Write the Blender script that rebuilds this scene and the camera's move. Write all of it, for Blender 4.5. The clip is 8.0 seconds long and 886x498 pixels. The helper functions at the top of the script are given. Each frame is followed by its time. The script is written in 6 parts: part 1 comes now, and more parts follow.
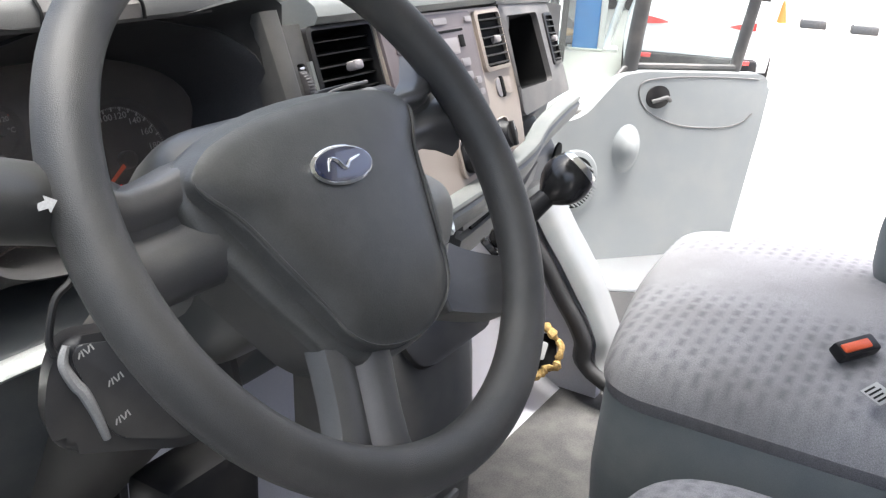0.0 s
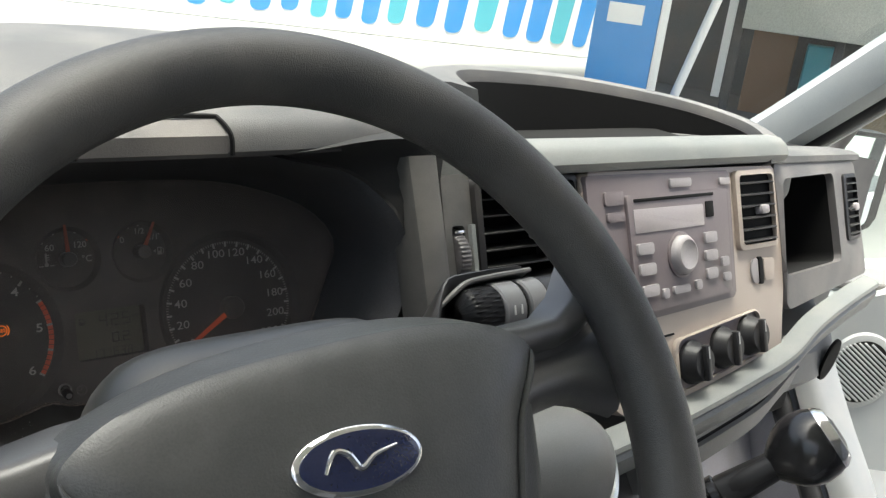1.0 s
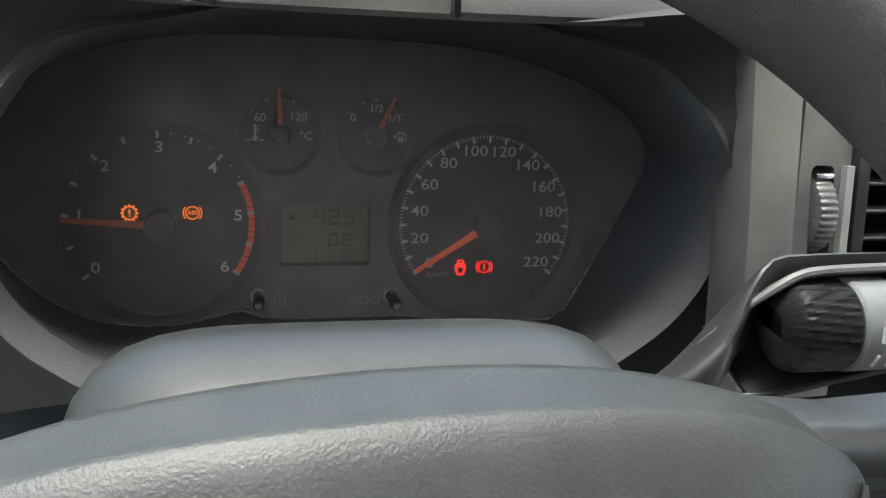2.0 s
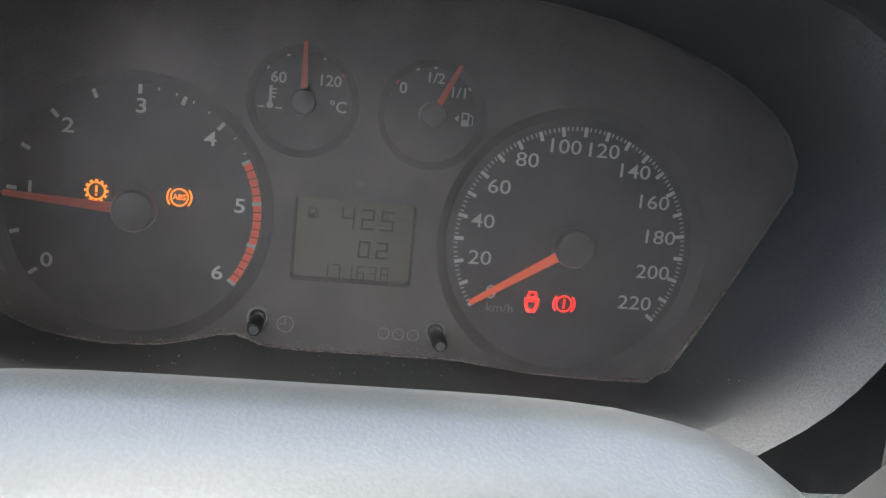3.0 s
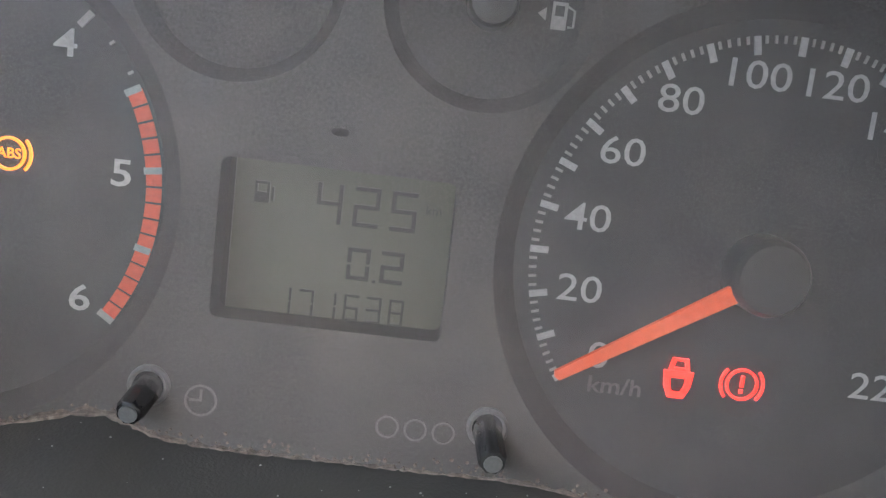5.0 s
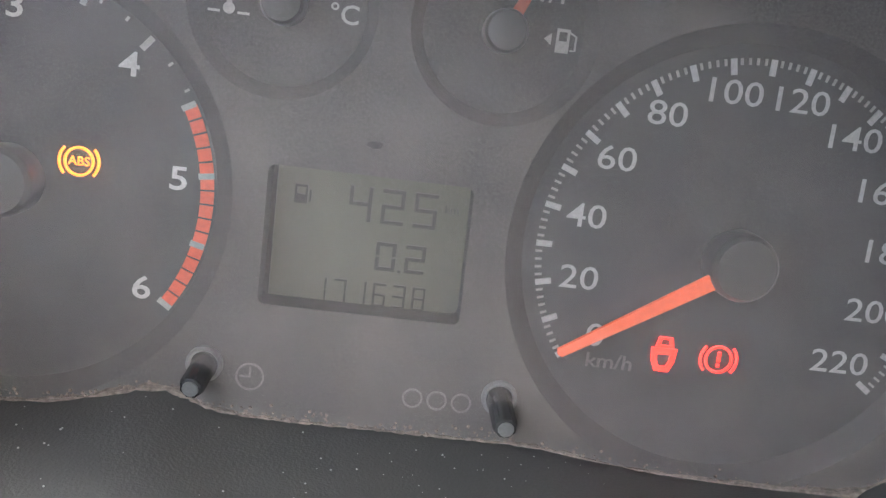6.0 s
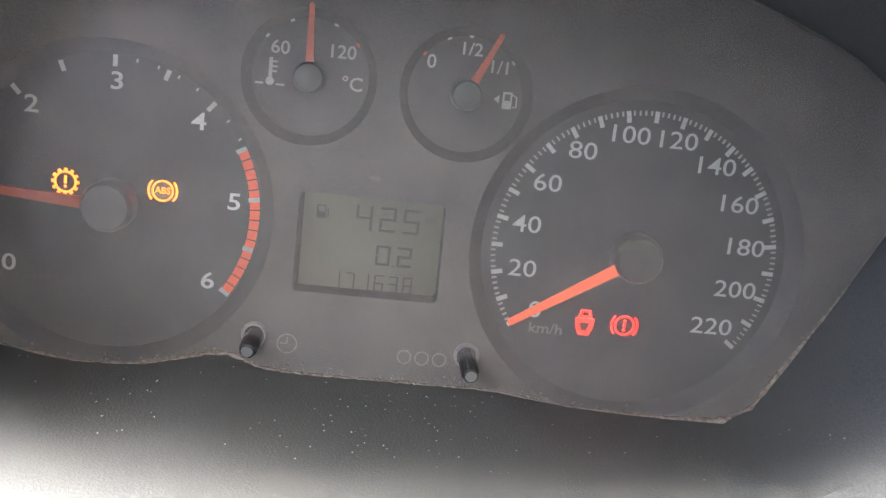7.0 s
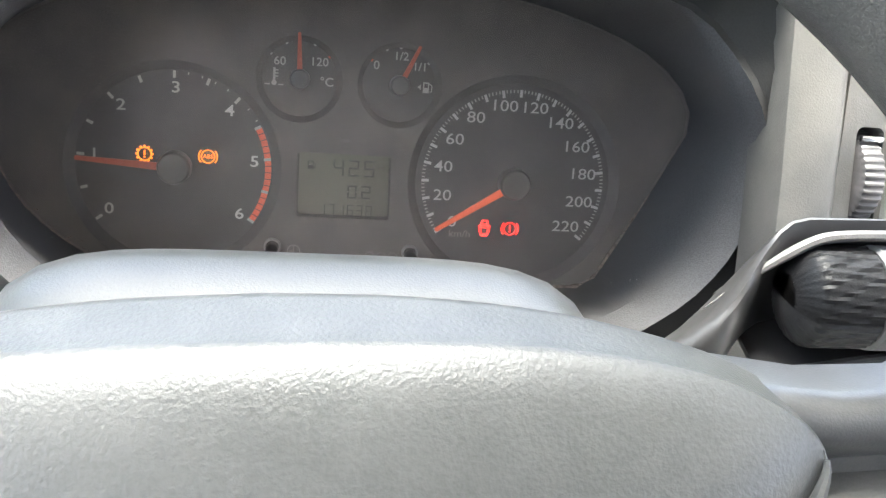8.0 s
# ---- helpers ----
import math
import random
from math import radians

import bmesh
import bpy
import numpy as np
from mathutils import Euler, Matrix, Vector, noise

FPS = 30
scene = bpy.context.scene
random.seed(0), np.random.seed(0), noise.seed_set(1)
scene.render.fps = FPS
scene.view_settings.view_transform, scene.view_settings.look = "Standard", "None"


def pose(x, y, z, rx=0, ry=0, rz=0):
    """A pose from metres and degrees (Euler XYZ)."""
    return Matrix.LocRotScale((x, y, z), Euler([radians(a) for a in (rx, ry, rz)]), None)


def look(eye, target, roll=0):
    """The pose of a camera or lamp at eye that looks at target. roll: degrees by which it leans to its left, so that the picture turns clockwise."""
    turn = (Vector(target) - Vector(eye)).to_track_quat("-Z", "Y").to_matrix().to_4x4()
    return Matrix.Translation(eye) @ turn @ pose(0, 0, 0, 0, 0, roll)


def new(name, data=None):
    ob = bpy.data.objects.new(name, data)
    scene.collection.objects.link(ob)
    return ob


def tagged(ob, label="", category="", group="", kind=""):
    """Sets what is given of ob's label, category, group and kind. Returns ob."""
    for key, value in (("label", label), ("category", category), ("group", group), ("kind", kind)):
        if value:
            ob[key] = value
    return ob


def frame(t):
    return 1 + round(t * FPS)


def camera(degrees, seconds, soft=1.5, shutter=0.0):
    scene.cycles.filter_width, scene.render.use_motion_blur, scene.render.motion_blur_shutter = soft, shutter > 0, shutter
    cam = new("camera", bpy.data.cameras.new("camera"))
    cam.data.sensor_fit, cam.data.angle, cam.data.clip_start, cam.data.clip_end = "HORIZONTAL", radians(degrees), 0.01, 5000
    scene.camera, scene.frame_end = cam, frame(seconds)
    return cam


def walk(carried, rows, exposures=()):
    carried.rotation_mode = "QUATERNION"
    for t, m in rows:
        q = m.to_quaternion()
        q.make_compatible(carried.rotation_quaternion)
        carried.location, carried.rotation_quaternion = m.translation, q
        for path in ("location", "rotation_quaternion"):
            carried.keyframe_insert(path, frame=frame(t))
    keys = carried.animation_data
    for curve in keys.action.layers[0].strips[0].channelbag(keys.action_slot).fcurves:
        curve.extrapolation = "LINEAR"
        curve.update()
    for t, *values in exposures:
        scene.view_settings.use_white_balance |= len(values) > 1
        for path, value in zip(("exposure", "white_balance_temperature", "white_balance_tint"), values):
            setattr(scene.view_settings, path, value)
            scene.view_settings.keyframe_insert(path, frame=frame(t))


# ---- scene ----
cam = camera(50.8, 8.0, soft=1.3)
# x to the passenger side, y ahead, z up from the cabin floor
PATH = [
    (0.0, -0.4890, -0.7027, 1.0073, 68.87, -2.76, -58.36),
    (0.2, -0.4254, -0.6767, 1.0242, 69.50, -1.94, -55.01),
    (0.5, -0.3382, -0.6550, 1.0404, 71.26, -5.16, -50.90),
    (0.7, -0.2830, -0.6406, 1.0399, 72.65, -5.51, -47.09),
    (1.0, -0.2218, -0.6116, 1.0328, 72.21, -7.21, -38.25),
    (1.2, -0.1824, -0.5880, 1.0314, 69.30, -7.77, -32.35),
    (1.5, -0.1356, -0.5471, 1.0312, 64.78, -7.91, -24.09),
    (2.0, -0.0600, -0.4610, 0.9960, 61.05, -6.37, -12.24),
    (2.2, -0.0533, -0.4323, 0.9729, 61.29, -7.42, -10.75),
    (3.3, 0.0013, -0.3217, 0.9175, 62.17, -8.00, -2.44),
    (3.5, 0.0126, -0.3049, 0.9107, 61.98, -7.72, -0.74),
    (4.0, 0.0060, -0.2852, 0.9052, 60.64, -7.19, -0.34),
    (4.5, 0.0146, -0.2333, 0.8711, 61.02, -6.97, 0.96),
    (5.0, 0.0177, -0.1817, 0.8430, 61.78, -6.83, 1.81),
    (5.2, 0.0173, -0.1814, 0.8434, 61.82, -6.66, 1.94),
    (6.3, 0.0045, -0.2434, 0.8894, 59.45, -7.42, 0.28),
    (6.5, 0.0100, -0.2760, 0.9093, 59.27, -6.88, 1.40),
    (7.0, 0.0008, -0.2833, 0.9095, 59.70, -7.11, -0.93),
    (7.5, 0.0190, -0.3448, 0.9328, 60.12, -5.20, 0.34),
    (7.8, -0.0100, -0.4082, 0.9607, 59.42, -5.29, -4.92),
    (8.0, -0.0182, -0.4541, 0.9772, 59.30, -6.17, -6.02),
]
EXPOSURES = [(0.0, 2.6, 6100, 8), (0.5, 2.3, 6200, 5), (0.7, 2.3, 6300, 4), (0.95, 2.2, 6350, 3), (1.5, 2.8, 6200, 1), (2.2, 3.1, 6150, 1), (3.3, 4.4, 5950, 4), (5.2, 4.75, 5950, 4), (6.3, 5.1, 6000, 5), (7.5, 5.0, 6150, 5), (8.0, 4.55, 6200, 3)]
walk(cam, [(t, pose(x, y, z, rx, ry, rz)) for t, x, y, z, rx, ry, rz in PATH], EXPOSURES)

# ---- light ----
world = bpy.data.worlds.new("sky")
scene.world = world
world.use_nodes = True
sky = world.node_tree.nodes.new("ShaderNodeTexSky")
sky.sky_type, sky.sun_disc = "NISHITA", False
sky.sun_elevation, sky.sun_rotation = radians(84), radians(180)
sky.dust_density, sky.air_density, sky.ozone_density = 9.0, 0.45, 0.0
back = world.node_tree.nodes["Background"]
back.inputs["Strength"].default_value = 0.15
world.node_tree.links.new(sky.outputs[0], back.inputs["Color"])
sun = new("sun", bpy.data.lights.new("sun", "SUN"))
sun.data.energy, sun.data.angle, sun.data.color = 1.5, radians(32), (1.0, 0.97, 0.93)
# bright hazy sky with the sun spread wide behind thin cloud, right overhead
sun.matrix_world = look((0, 0, 0), (0.0, 0.10, -0.99))


# ---- materials ----
def material(name, colour, rough=0.6, metal=0.0, spread=0.12, grain=900.0, bump=0.0, stain=0.0, stain_colour=(0.5, 0.46, 0.4), stain_scale=14.0, coat=0.0, emit=0.0, shine=0.5):
    """A Principled surface with grain at two scales, fine relief and soft dust stains."""
    m = bpy.data.materials.new(name)
    m.use_nodes = True
    n, l = m.node_tree.nodes, m.node_tree.links
    b = n["Principled BSDF"]
    b.inputs["Roughness"].default_value, b.inputs["Metallic"].default_value = rough, metal
    b.inputs["Coat Weight"].default_value, b.inputs["Specular IOR Level"].default_value = coat, shine
    where = n.new("ShaderNodeTexCoord")
    fine, broad = n.new("ShaderNodeTexNoise"), n.new("ShaderNodeTexNoise")
    fine.inputs["Scale"].default_value, broad.inputs["Scale"].default_value = grain, stain_scale
    fine.inputs["Detail"].default_value, broad.inputs["Detail"].default_value = 2.0, 5.0
    for t in (fine, broad):
        l.new(where.outputs["Object"], t.inputs["Vector"])
    ramp = n.new("ShaderNodeValToRGB")
    ramp.color_ramp.elements[0].position, ramp.color_ramp.elements[1].position = 0.3, 0.7
    dark, light = [c * (1 - spread) for c in colour], [min(1, c * (1 + spread)) for c in colour]
    ramp.color_ramp.elements[0].color, ramp.color_ramp.elements[1].color = (*dark, 1), (*light, 1)
    l.new(fine.outputs["Fac"], ramp.inputs["Fac"])
    mix = n.new("ShaderNodeMix")
    mix.data_type = "RGBA"
    ease = n.new("ShaderNodeMapRange")
    ease.inputs["From Min"].default_value, ease.inputs["From Max"].default_value = 0.42, 0.75
    ease.inputs["To Max"].default_value = stain
    l.new(broad.outputs["Fac"], ease.inputs["Value"])
    l.new(ease.outputs["Result"], mix.inputs["Factor"])
    l.new(ramp.outputs["Color"], mix.inputs["A"])
    mix.inputs["B"].default_value = (*stain_colour, 1)
    l.new(mix.outputs["Result"], b.inputs["Base Color"])
    if bump:
        rough_up = n.new("ShaderNodeBump")
        rough_up.inputs["Strength"].default_value, rough_up.inputs["Distance"].default_value = bump, 0.001
        l.new(fine.outputs["Fac"], rough_up.inputs["Height"])
        l.new(rough_up.outputs["Normal"], b.inputs["Normal"])
    if emit:
        b.inputs["Emission Color"].default_value, b.inputs["Emission Strength"].default_value = (*colour, 1), emit
    return m


# The diffuse film is dust, and also stands in for veiling reflections.
def glass(name, tint=(0.9, 0.95, 0.94), dust=0.04, gloss=0.02, film_colour=(0.55, 0.53, 0.5)):
    m = bpy.data.materials.new(name)
    m.use_nodes = True
    n, l = m.node_tree.nodes, m.node_tree.links
    n.remove(n["Principled BSDF"])
    clear, shine, film = n.new("ShaderNodeBsdfTransparent"), n.new("ShaderNodeBsdfGlossy"), n.new("ShaderNodeBsdfDiffuse")
    clear.inputs["Color"].default_value = (*tint, 1)
    shine.inputs["Roughness"].default_value = gloss
    film.inputs["Color"].default_value = (*film_colour, 1)
    facing, steep, scale = n.new("ShaderNodeLayerWeight"), n.new("ShaderNodeMath"), n.new("ShaderNodeMath")
    facing.inputs["Blend"].default_value = 0.5
    steep.operation, scale.operation = "POWER", "MULTIPLY_ADD"
    steep.inputs[1].default_value, scale.inputs[1].default_value, scale.inputs[2].default_value = 4.0, 0.55, 0.03
    l.new(facing.outputs["Facing"], steep.inputs[0])
    l.new(steep.outputs[0], scale.inputs[0])
    a, c = n.new("ShaderNodeMixShader"), n.new("ShaderNodeMixShader")
    l.new(scale.outputs[0], a.inputs[0])
    l.new(clear.outputs[0], a.inputs[1])
    l.new(shine.outputs[0], a.inputs[2])
    noise_tex, ease = n.new("ShaderNodeTexNoise"), n.new("ShaderNodeMapRange")
    noise_tex.inputs["Scale"].default_value, noise_tex.inputs["Detail"].default_value = 9.0, 6.0
    where = n.new("ShaderNodeTexCoord")
    l.new(where.outputs["Object"], noise_tex.inputs["Vector"])
    ease.inputs["To Min"].default_value, ease.inputs["To Max"].default_value = dust * 0.4, dust * 1.6
    l.new(noise_tex.outputs["Fac"], ease.inputs["Value"])
    l.new(ease.outputs["Result"], c.inputs[0])
    l.new(a.outputs[0], c.inputs[1])
    l.new(film.outputs[0], c.inputs[2])
    l.new(c.outputs[0], n["Material Output"].inputs["Surface"])
    return m


M = {
    "dash": material("dash_plastic", (0.085, 0.085, 0.085), 0.55, grain=1400, bump=0.25, stain=0.12),
    "dash_light": material("pale_dash_plastic", (0.17, 0.178, 0.17), 0.5, grain=1400, bump=0.2, stain=0.15),
    "hood": material("hood_plastic", (0.070, 0.070, 0.069), 0.55, grain=1400, bump=0.25, stain=0.12, shine=0.4),
    "lid": material("lid_plastic", (0.085, 0.080, 0.076), 0.5, grain=1400, bump=0.2, stain=0.15),
    "bin_grey": material("bin_frame_plastic", (0.105, 0.1, 0.1), 0.5, grain=1400, bump=0.2, stain=0.15),
    "dash_mid": material("mid_grey_dash_plastic", (0.15, 0.15, 0.148), 0.5, grain=1400, bump=0.2, stain=0.15),
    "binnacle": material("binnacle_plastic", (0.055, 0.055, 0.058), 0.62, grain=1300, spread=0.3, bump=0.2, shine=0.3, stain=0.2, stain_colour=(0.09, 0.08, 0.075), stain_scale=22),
    "recess_front": material("recess_front_plastic", (0.026, 0.026, 0.026), 0.65, grain=1300, bump=0.15, stain=0.15, stain_colour=(0.04, 0.04, 0.038), shine=0.25),
    "strip": material("strip_plastic", (0.047, 0.047, 0.046), 0.55, grain=1400, bump=0.15, stain=0.15, shine=0.35),
    "worn_wheel": material("worn_wheel_plastic", (0.055, 0.052, 0.052), 0.45, grain=1200, stain=0.5, stain_colour=(0.16, 0.15, 0.15), stain_scale=90),
    "vent_black": material("vent_black_plastic", (0.008, 0.008, 0.008), 0.4, shine=0.2),
    "stack": material("silver_beige_plastic", (0.37, 0.315, 0.268), 0.42, metal=0.1, grain=1200, bump=0.05, stain=0.2),
    "radio": material("radio_plastic", (0.15, 0.125, 0.128), 0.45, grain=1500, bump=0.05, stain=0.1),
    "lcd_dull": material("blank_display_grey", (0.34, 0.31, 0.31), 0.3, grain=1500, stain=0.1),
    "button": material("worn_button_plastic", (0.3, 0.28, 0.28), 0.45, grain=1500),
    "black": material("black_plastic", (0.015, 0.015, 0.016), 0.4, grain=1500, bump=0.1, stain=0.05),
    "gloss": material("gloss_black_plastic", (0.012, 0.012, 0.013), 0.18, grain=1500, stain=0.04),
    # near-black; in trays, bins, slots and ducts it carries the shade of the hollow
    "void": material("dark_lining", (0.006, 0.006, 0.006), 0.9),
    "rim": material("steering_rim_foam", (0.040, 0.040, 0.039), 0.5, grain=1600, bump=0.35, stain=0.08),
    "hub": material("airbag_cover_plastic", (0.047, 0.048, 0.046), 0.40, grain=1000, bump=0.2, stain=0.06, stain_colour=(0.3, 0.29, 0.28), stain_scale=45, shine=0.55),
    "spoke_dark": material("spoke_dark_plastic", (0.056, 0.056, 0.057), 0.34, grain=1500, bump=0.08, stain=0.08, shine=0.6),
    "spoke": material("spoke_grey_plastic", (0.13, 0.13, 0.13), 0.45, grain=1500, bump=0.1, stain=0.1),
    # paler, mottled copy of spoke_dark for the light on the left lower spoke
    "spoke_lit": material("worn_lit_spoke_plastic", (0.062, 0.062, 0.062), 0.36, grain=1500, bump=0.08, stain=0.2, stain_colour=(0.12, 0.12, 0.12), stain_scale=50, shine=0.6),
    "shroud_pale": material("key_housing_plastic", (0.16, 0.16, 0.15), 0.45, grain=1500, bump=0.1, stain=0.15),
    "chrome_dull": material("dull_bright_trim", (0.6, 0.62, 0.6), 0.35, metal=0.6),
    "shroud": material("column_cover_plastic", (0.052, 0.052, 0.049), 0.38, grain=1500, bump=0.1, stain=0.1, shine=0.6),
    "chrome": material("chrome", (0.75, 0.75, 0.74), 0.15, metal=1.0, spread=0.03),
    "badge": material("badge_blue_enamel", (0.012, 0.017, 0.05), 0.2, coat=0.6),
    "face": material("gauge_mask", (0.060, 0.056, 0.054), 0.7, grain=1500, spread=0.32, stain=0.3, stain_colour=(0.2, 0.17, 0.15), stain_scale=30),
    "dial": material("gauge_dial", (0.039, 0.039, 0.040), 0.7, grain=1500, spread=0.32, stain=0.25, stain_colour=(0.14, 0.125, 0.12), stain_scale=40),
    "print": material("gauge_print_white", (0.42, 0.42, 0.41), 0.6),
    "faint": material("gauge_print_grey", (0.15, 0.14, 0.135), 0.6),
    # dimmer copies of the gauge print, toned down for shade and haze
    "print_dim": material("gauge_print_dim", (0.32, 0.315, 0.3), 0.6),
    "red_shaded": material("gauge_print_shaded_red", (0.4, 0.08, 0.045), 0.6),
    "pale_edge": material("pale_edge_plastic", (0.2, 0.2, 0.2), 0.5, grain=900, stain=0.4, stain_colour=(0.1, 0.1, 0.1), stain_scale=60),
    "faded": material("gauge_print_faded", (0.06, 0.057, 0.055), 0.65),
    "well": material("gauge_well_black", (0.012, 0.012, 0.012), 0.7, shine=0.2),
    "needle_hub": material("needle_hub_plastic", (0.03, 0.03, 0.031), 0.4, grain=1500, stain=0.1, shine=0.6),
    # needle colour toned down for the shaded rev counter and small gauges
    "needle_shaded": material("needle_shaded_red", (0.36, 0.075, 0.04), 0.55),
    "red_print": material("gauge_print_red", (0.72, 0.11, 0.05), 0.6),
    # faint emission brightens the needle, which is no lamp
    "needle": material("needle_orange_glow", (0.6, 0.09, 0.03), 0.5, emit=0.03),
    "amber_lamp": material("telltale_amber", (1.0, 0.2, 0.01), 0.5, emit=0.14),
    "red_lamp": material("telltale_red", (1.0, 0.018, 0.010), 0.5, emit=0.19),
    "lcd": material("lcd_glass", (0.060, 0.066, 0.042), 0.35, grain=1500, stain=0.1),
    "segment": material("lcd_segment", (0.031, 0.031, 0.024), 0.5),
    "cloth": material("seat_cloth_grey", (0.30, 0.296, 0.305), 0.95, grain=700, spread=0.25, bump=0.5, stain=0.75, stain_colour=(0.17, 0.165, 0.165), stain_scale=5),
    "vinyl": material("seat_side_vinyl", (0.145, 0.165, 0.17), 0.6, grain=1200, bump=0.3, stain=0.12),
    "door_trim": material("door_trim_grey", (0.255, 0.275, 0.278), 0.55, grain=1300, bump=0.2, stain=0.12),
    "trim_grey": material("pillar_trim_grey", (0.16, 0.165, 0.17), 0.55, grain=1300, bump=0.2, stain=0.12),
    "door_dark": material("door_black_rubber", (0.02, 0.02, 0.021), 0.6),
    "paint": material("white_paint", (0.75, 0.77, 0.77), 0.3, spread=0.03, coat=0.4, stain=0.08),
    "lower": material("lower_dash_bluegrey", (0.07, 0.078, 0.082), 0.6, grain=1300, bump=0.25, stain=0.12),
    "mat": material("rubber_floor_mat", (0.075, 0.074, 0.072), 0.8, grain=300, spread=0.3, bump=0.5, stain=0.7, stain_colour=(0.17, 0.16, 0.15), stain_scale=16),
    "foam": material("torn_yellow_foam", (0.34, 0.23, 0.085), 0.95, grain=300, spread=0.4, bump=0.6),
    "metal": material("bare_metal", (0.5, 0.5, 0.5), 0.35, metal=1.0, grain=600, stain=0.2),
    "buckle": material("buckle_red", (0.75, 0.12, 0.04), 0.4),
    "carpet": material("footwell_carpet", (0.52, 0.52, 0.56), 0.9, grain=900, spread=0.12, bump=0.2, stain=0.3, stain_scale=10),
    "headliner": material("headliner_grey", (0.6, 0.59, 0.56), 0.95, grain=800, bump=0.3),
    # film strength covers light dust and the screen's veil of reflections
    "screen": glass("windscreen_glass", dust=0.06),
    # lens film: real dust plus a veil of glare over the gauges
    "lens": glass("dusty_veiled_lens", tint=(0.9, 0.89, 0.88), dust=0.15, gloss=0.35, film_colour=(0.5, 0.43, 0.39)),
    "pane": glass("door_glass", dust=0.05),
    "concrete": material("concrete_yard", (0.25, 0.25, 0.235), 0.9, grain=60, spread=0.12, stain=0.4, stain_colour=(0.4, 0.38, 0.34), stain_scale=0.5),
    "wall": material("white_render", (0.82, 0.82, 0.8), 0.9, grain=80, spread=0.05, stain=0.15, stain_scale=0.8),
    "blue": material("blue_paint", (0.05, 0.26, 0.62), 0.45, grain=90, spread=0.08, stain=0.15, stain_colour=(0.25, 0.4, 0.6), stain_scale=3),
    "teal": material("teal_paint", (0.1, 0.42, 0.5), 0.5, grain=90),
    "shed": material("shed_dark_wall", (0.07, 0.075, 0.08), 0.8, grain=40, spread=0.2, stain=0.4, stain_colour=(0.16, 0.12, 0.09), stain_scale=1.2),
    "shed_light": material("shed_fascia", (0.5, 0.52, 0.47), 0.8, grain=40, stain=0.2, stain_scale=1.2),
    "tail": material("tail_lamp_red", (0.5, 0.04, 0.035), 0.15, coat=1.0),
    "tyre": material("tyre_rubber", (0.02, 0.02, 0.02), 0.85, grain=200),
    "dust": material("brown_dust", (0.15, 0.12, 0.10), 0.95, grain=600, spread=0.5, bump=0.6, stain=0.6, stain_colour=(0.2, 0.17, 0.15), stain_scale=90),
    "cone": material("cone_orange", (0.8, 0.15, 0.03), 0.6),
}

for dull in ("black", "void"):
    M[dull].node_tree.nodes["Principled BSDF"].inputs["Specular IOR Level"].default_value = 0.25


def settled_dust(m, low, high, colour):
    """Dust and painted-in light towards the bottom of a hollow, with a ragged upper limit."""
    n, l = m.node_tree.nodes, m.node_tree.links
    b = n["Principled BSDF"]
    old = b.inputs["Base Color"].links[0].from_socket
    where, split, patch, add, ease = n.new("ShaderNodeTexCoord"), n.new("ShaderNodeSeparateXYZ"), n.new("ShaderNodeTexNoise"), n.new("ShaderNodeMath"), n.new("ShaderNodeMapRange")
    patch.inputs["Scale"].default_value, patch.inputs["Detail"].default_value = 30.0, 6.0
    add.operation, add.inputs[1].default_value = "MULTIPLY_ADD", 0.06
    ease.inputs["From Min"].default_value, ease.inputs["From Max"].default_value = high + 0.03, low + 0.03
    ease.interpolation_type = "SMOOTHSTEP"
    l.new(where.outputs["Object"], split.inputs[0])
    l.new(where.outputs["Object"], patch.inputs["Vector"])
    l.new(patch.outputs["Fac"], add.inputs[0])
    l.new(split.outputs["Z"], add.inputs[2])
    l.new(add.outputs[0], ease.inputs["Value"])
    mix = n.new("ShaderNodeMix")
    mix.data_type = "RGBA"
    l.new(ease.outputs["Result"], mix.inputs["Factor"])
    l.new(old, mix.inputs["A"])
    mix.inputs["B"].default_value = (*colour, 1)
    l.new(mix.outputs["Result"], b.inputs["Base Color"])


# recess bottom: dust tone that also carries the light falling on the ledge
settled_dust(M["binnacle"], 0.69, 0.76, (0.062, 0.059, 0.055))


# ---- building blocks ----
def part(name, bm, mat, parent=None, label="", smooth=True):
    me = bpy.data.meshes.new(name)
    bmesh.ops.recalc_face_normals(bm, faces=bm.faces)
    bm.to_mesh(me)
    bm.free()
    for p in me.polygons:
        p.use_smooth = smooth
    if smooth:
        me.set_sharp_from_angle(angle=radians(38))
    me.materials.append(M[mat] if isinstance(mat, str) else mat)
    ob = new(name, me)
    if parent:
        ob.parent = parent
    if label:
        ob["label"] = label
    return ob


def thing(name, m, label, category, group="", kind=""):
    ob = new(name)
    ob.empty_display_size = 0.05
    ob.matrix_world = m
    return tagged(ob, label, category, group, kind)


def plane_frame(x, y, z, tilt, yaw=0.0, roll=0.0):
    """A frame whose x runs along a panel, y up the panel, z out of it to the driver. tilt: degrees by which its top leans ahead."""
    return Matrix.Translation((x, y, z)) @ pose(0, 0, 0, 0, 0, yaw) @ pose(0, 0, 0, 90 - tilt) @ pose(0, 0, 0, 0, 0, roll)


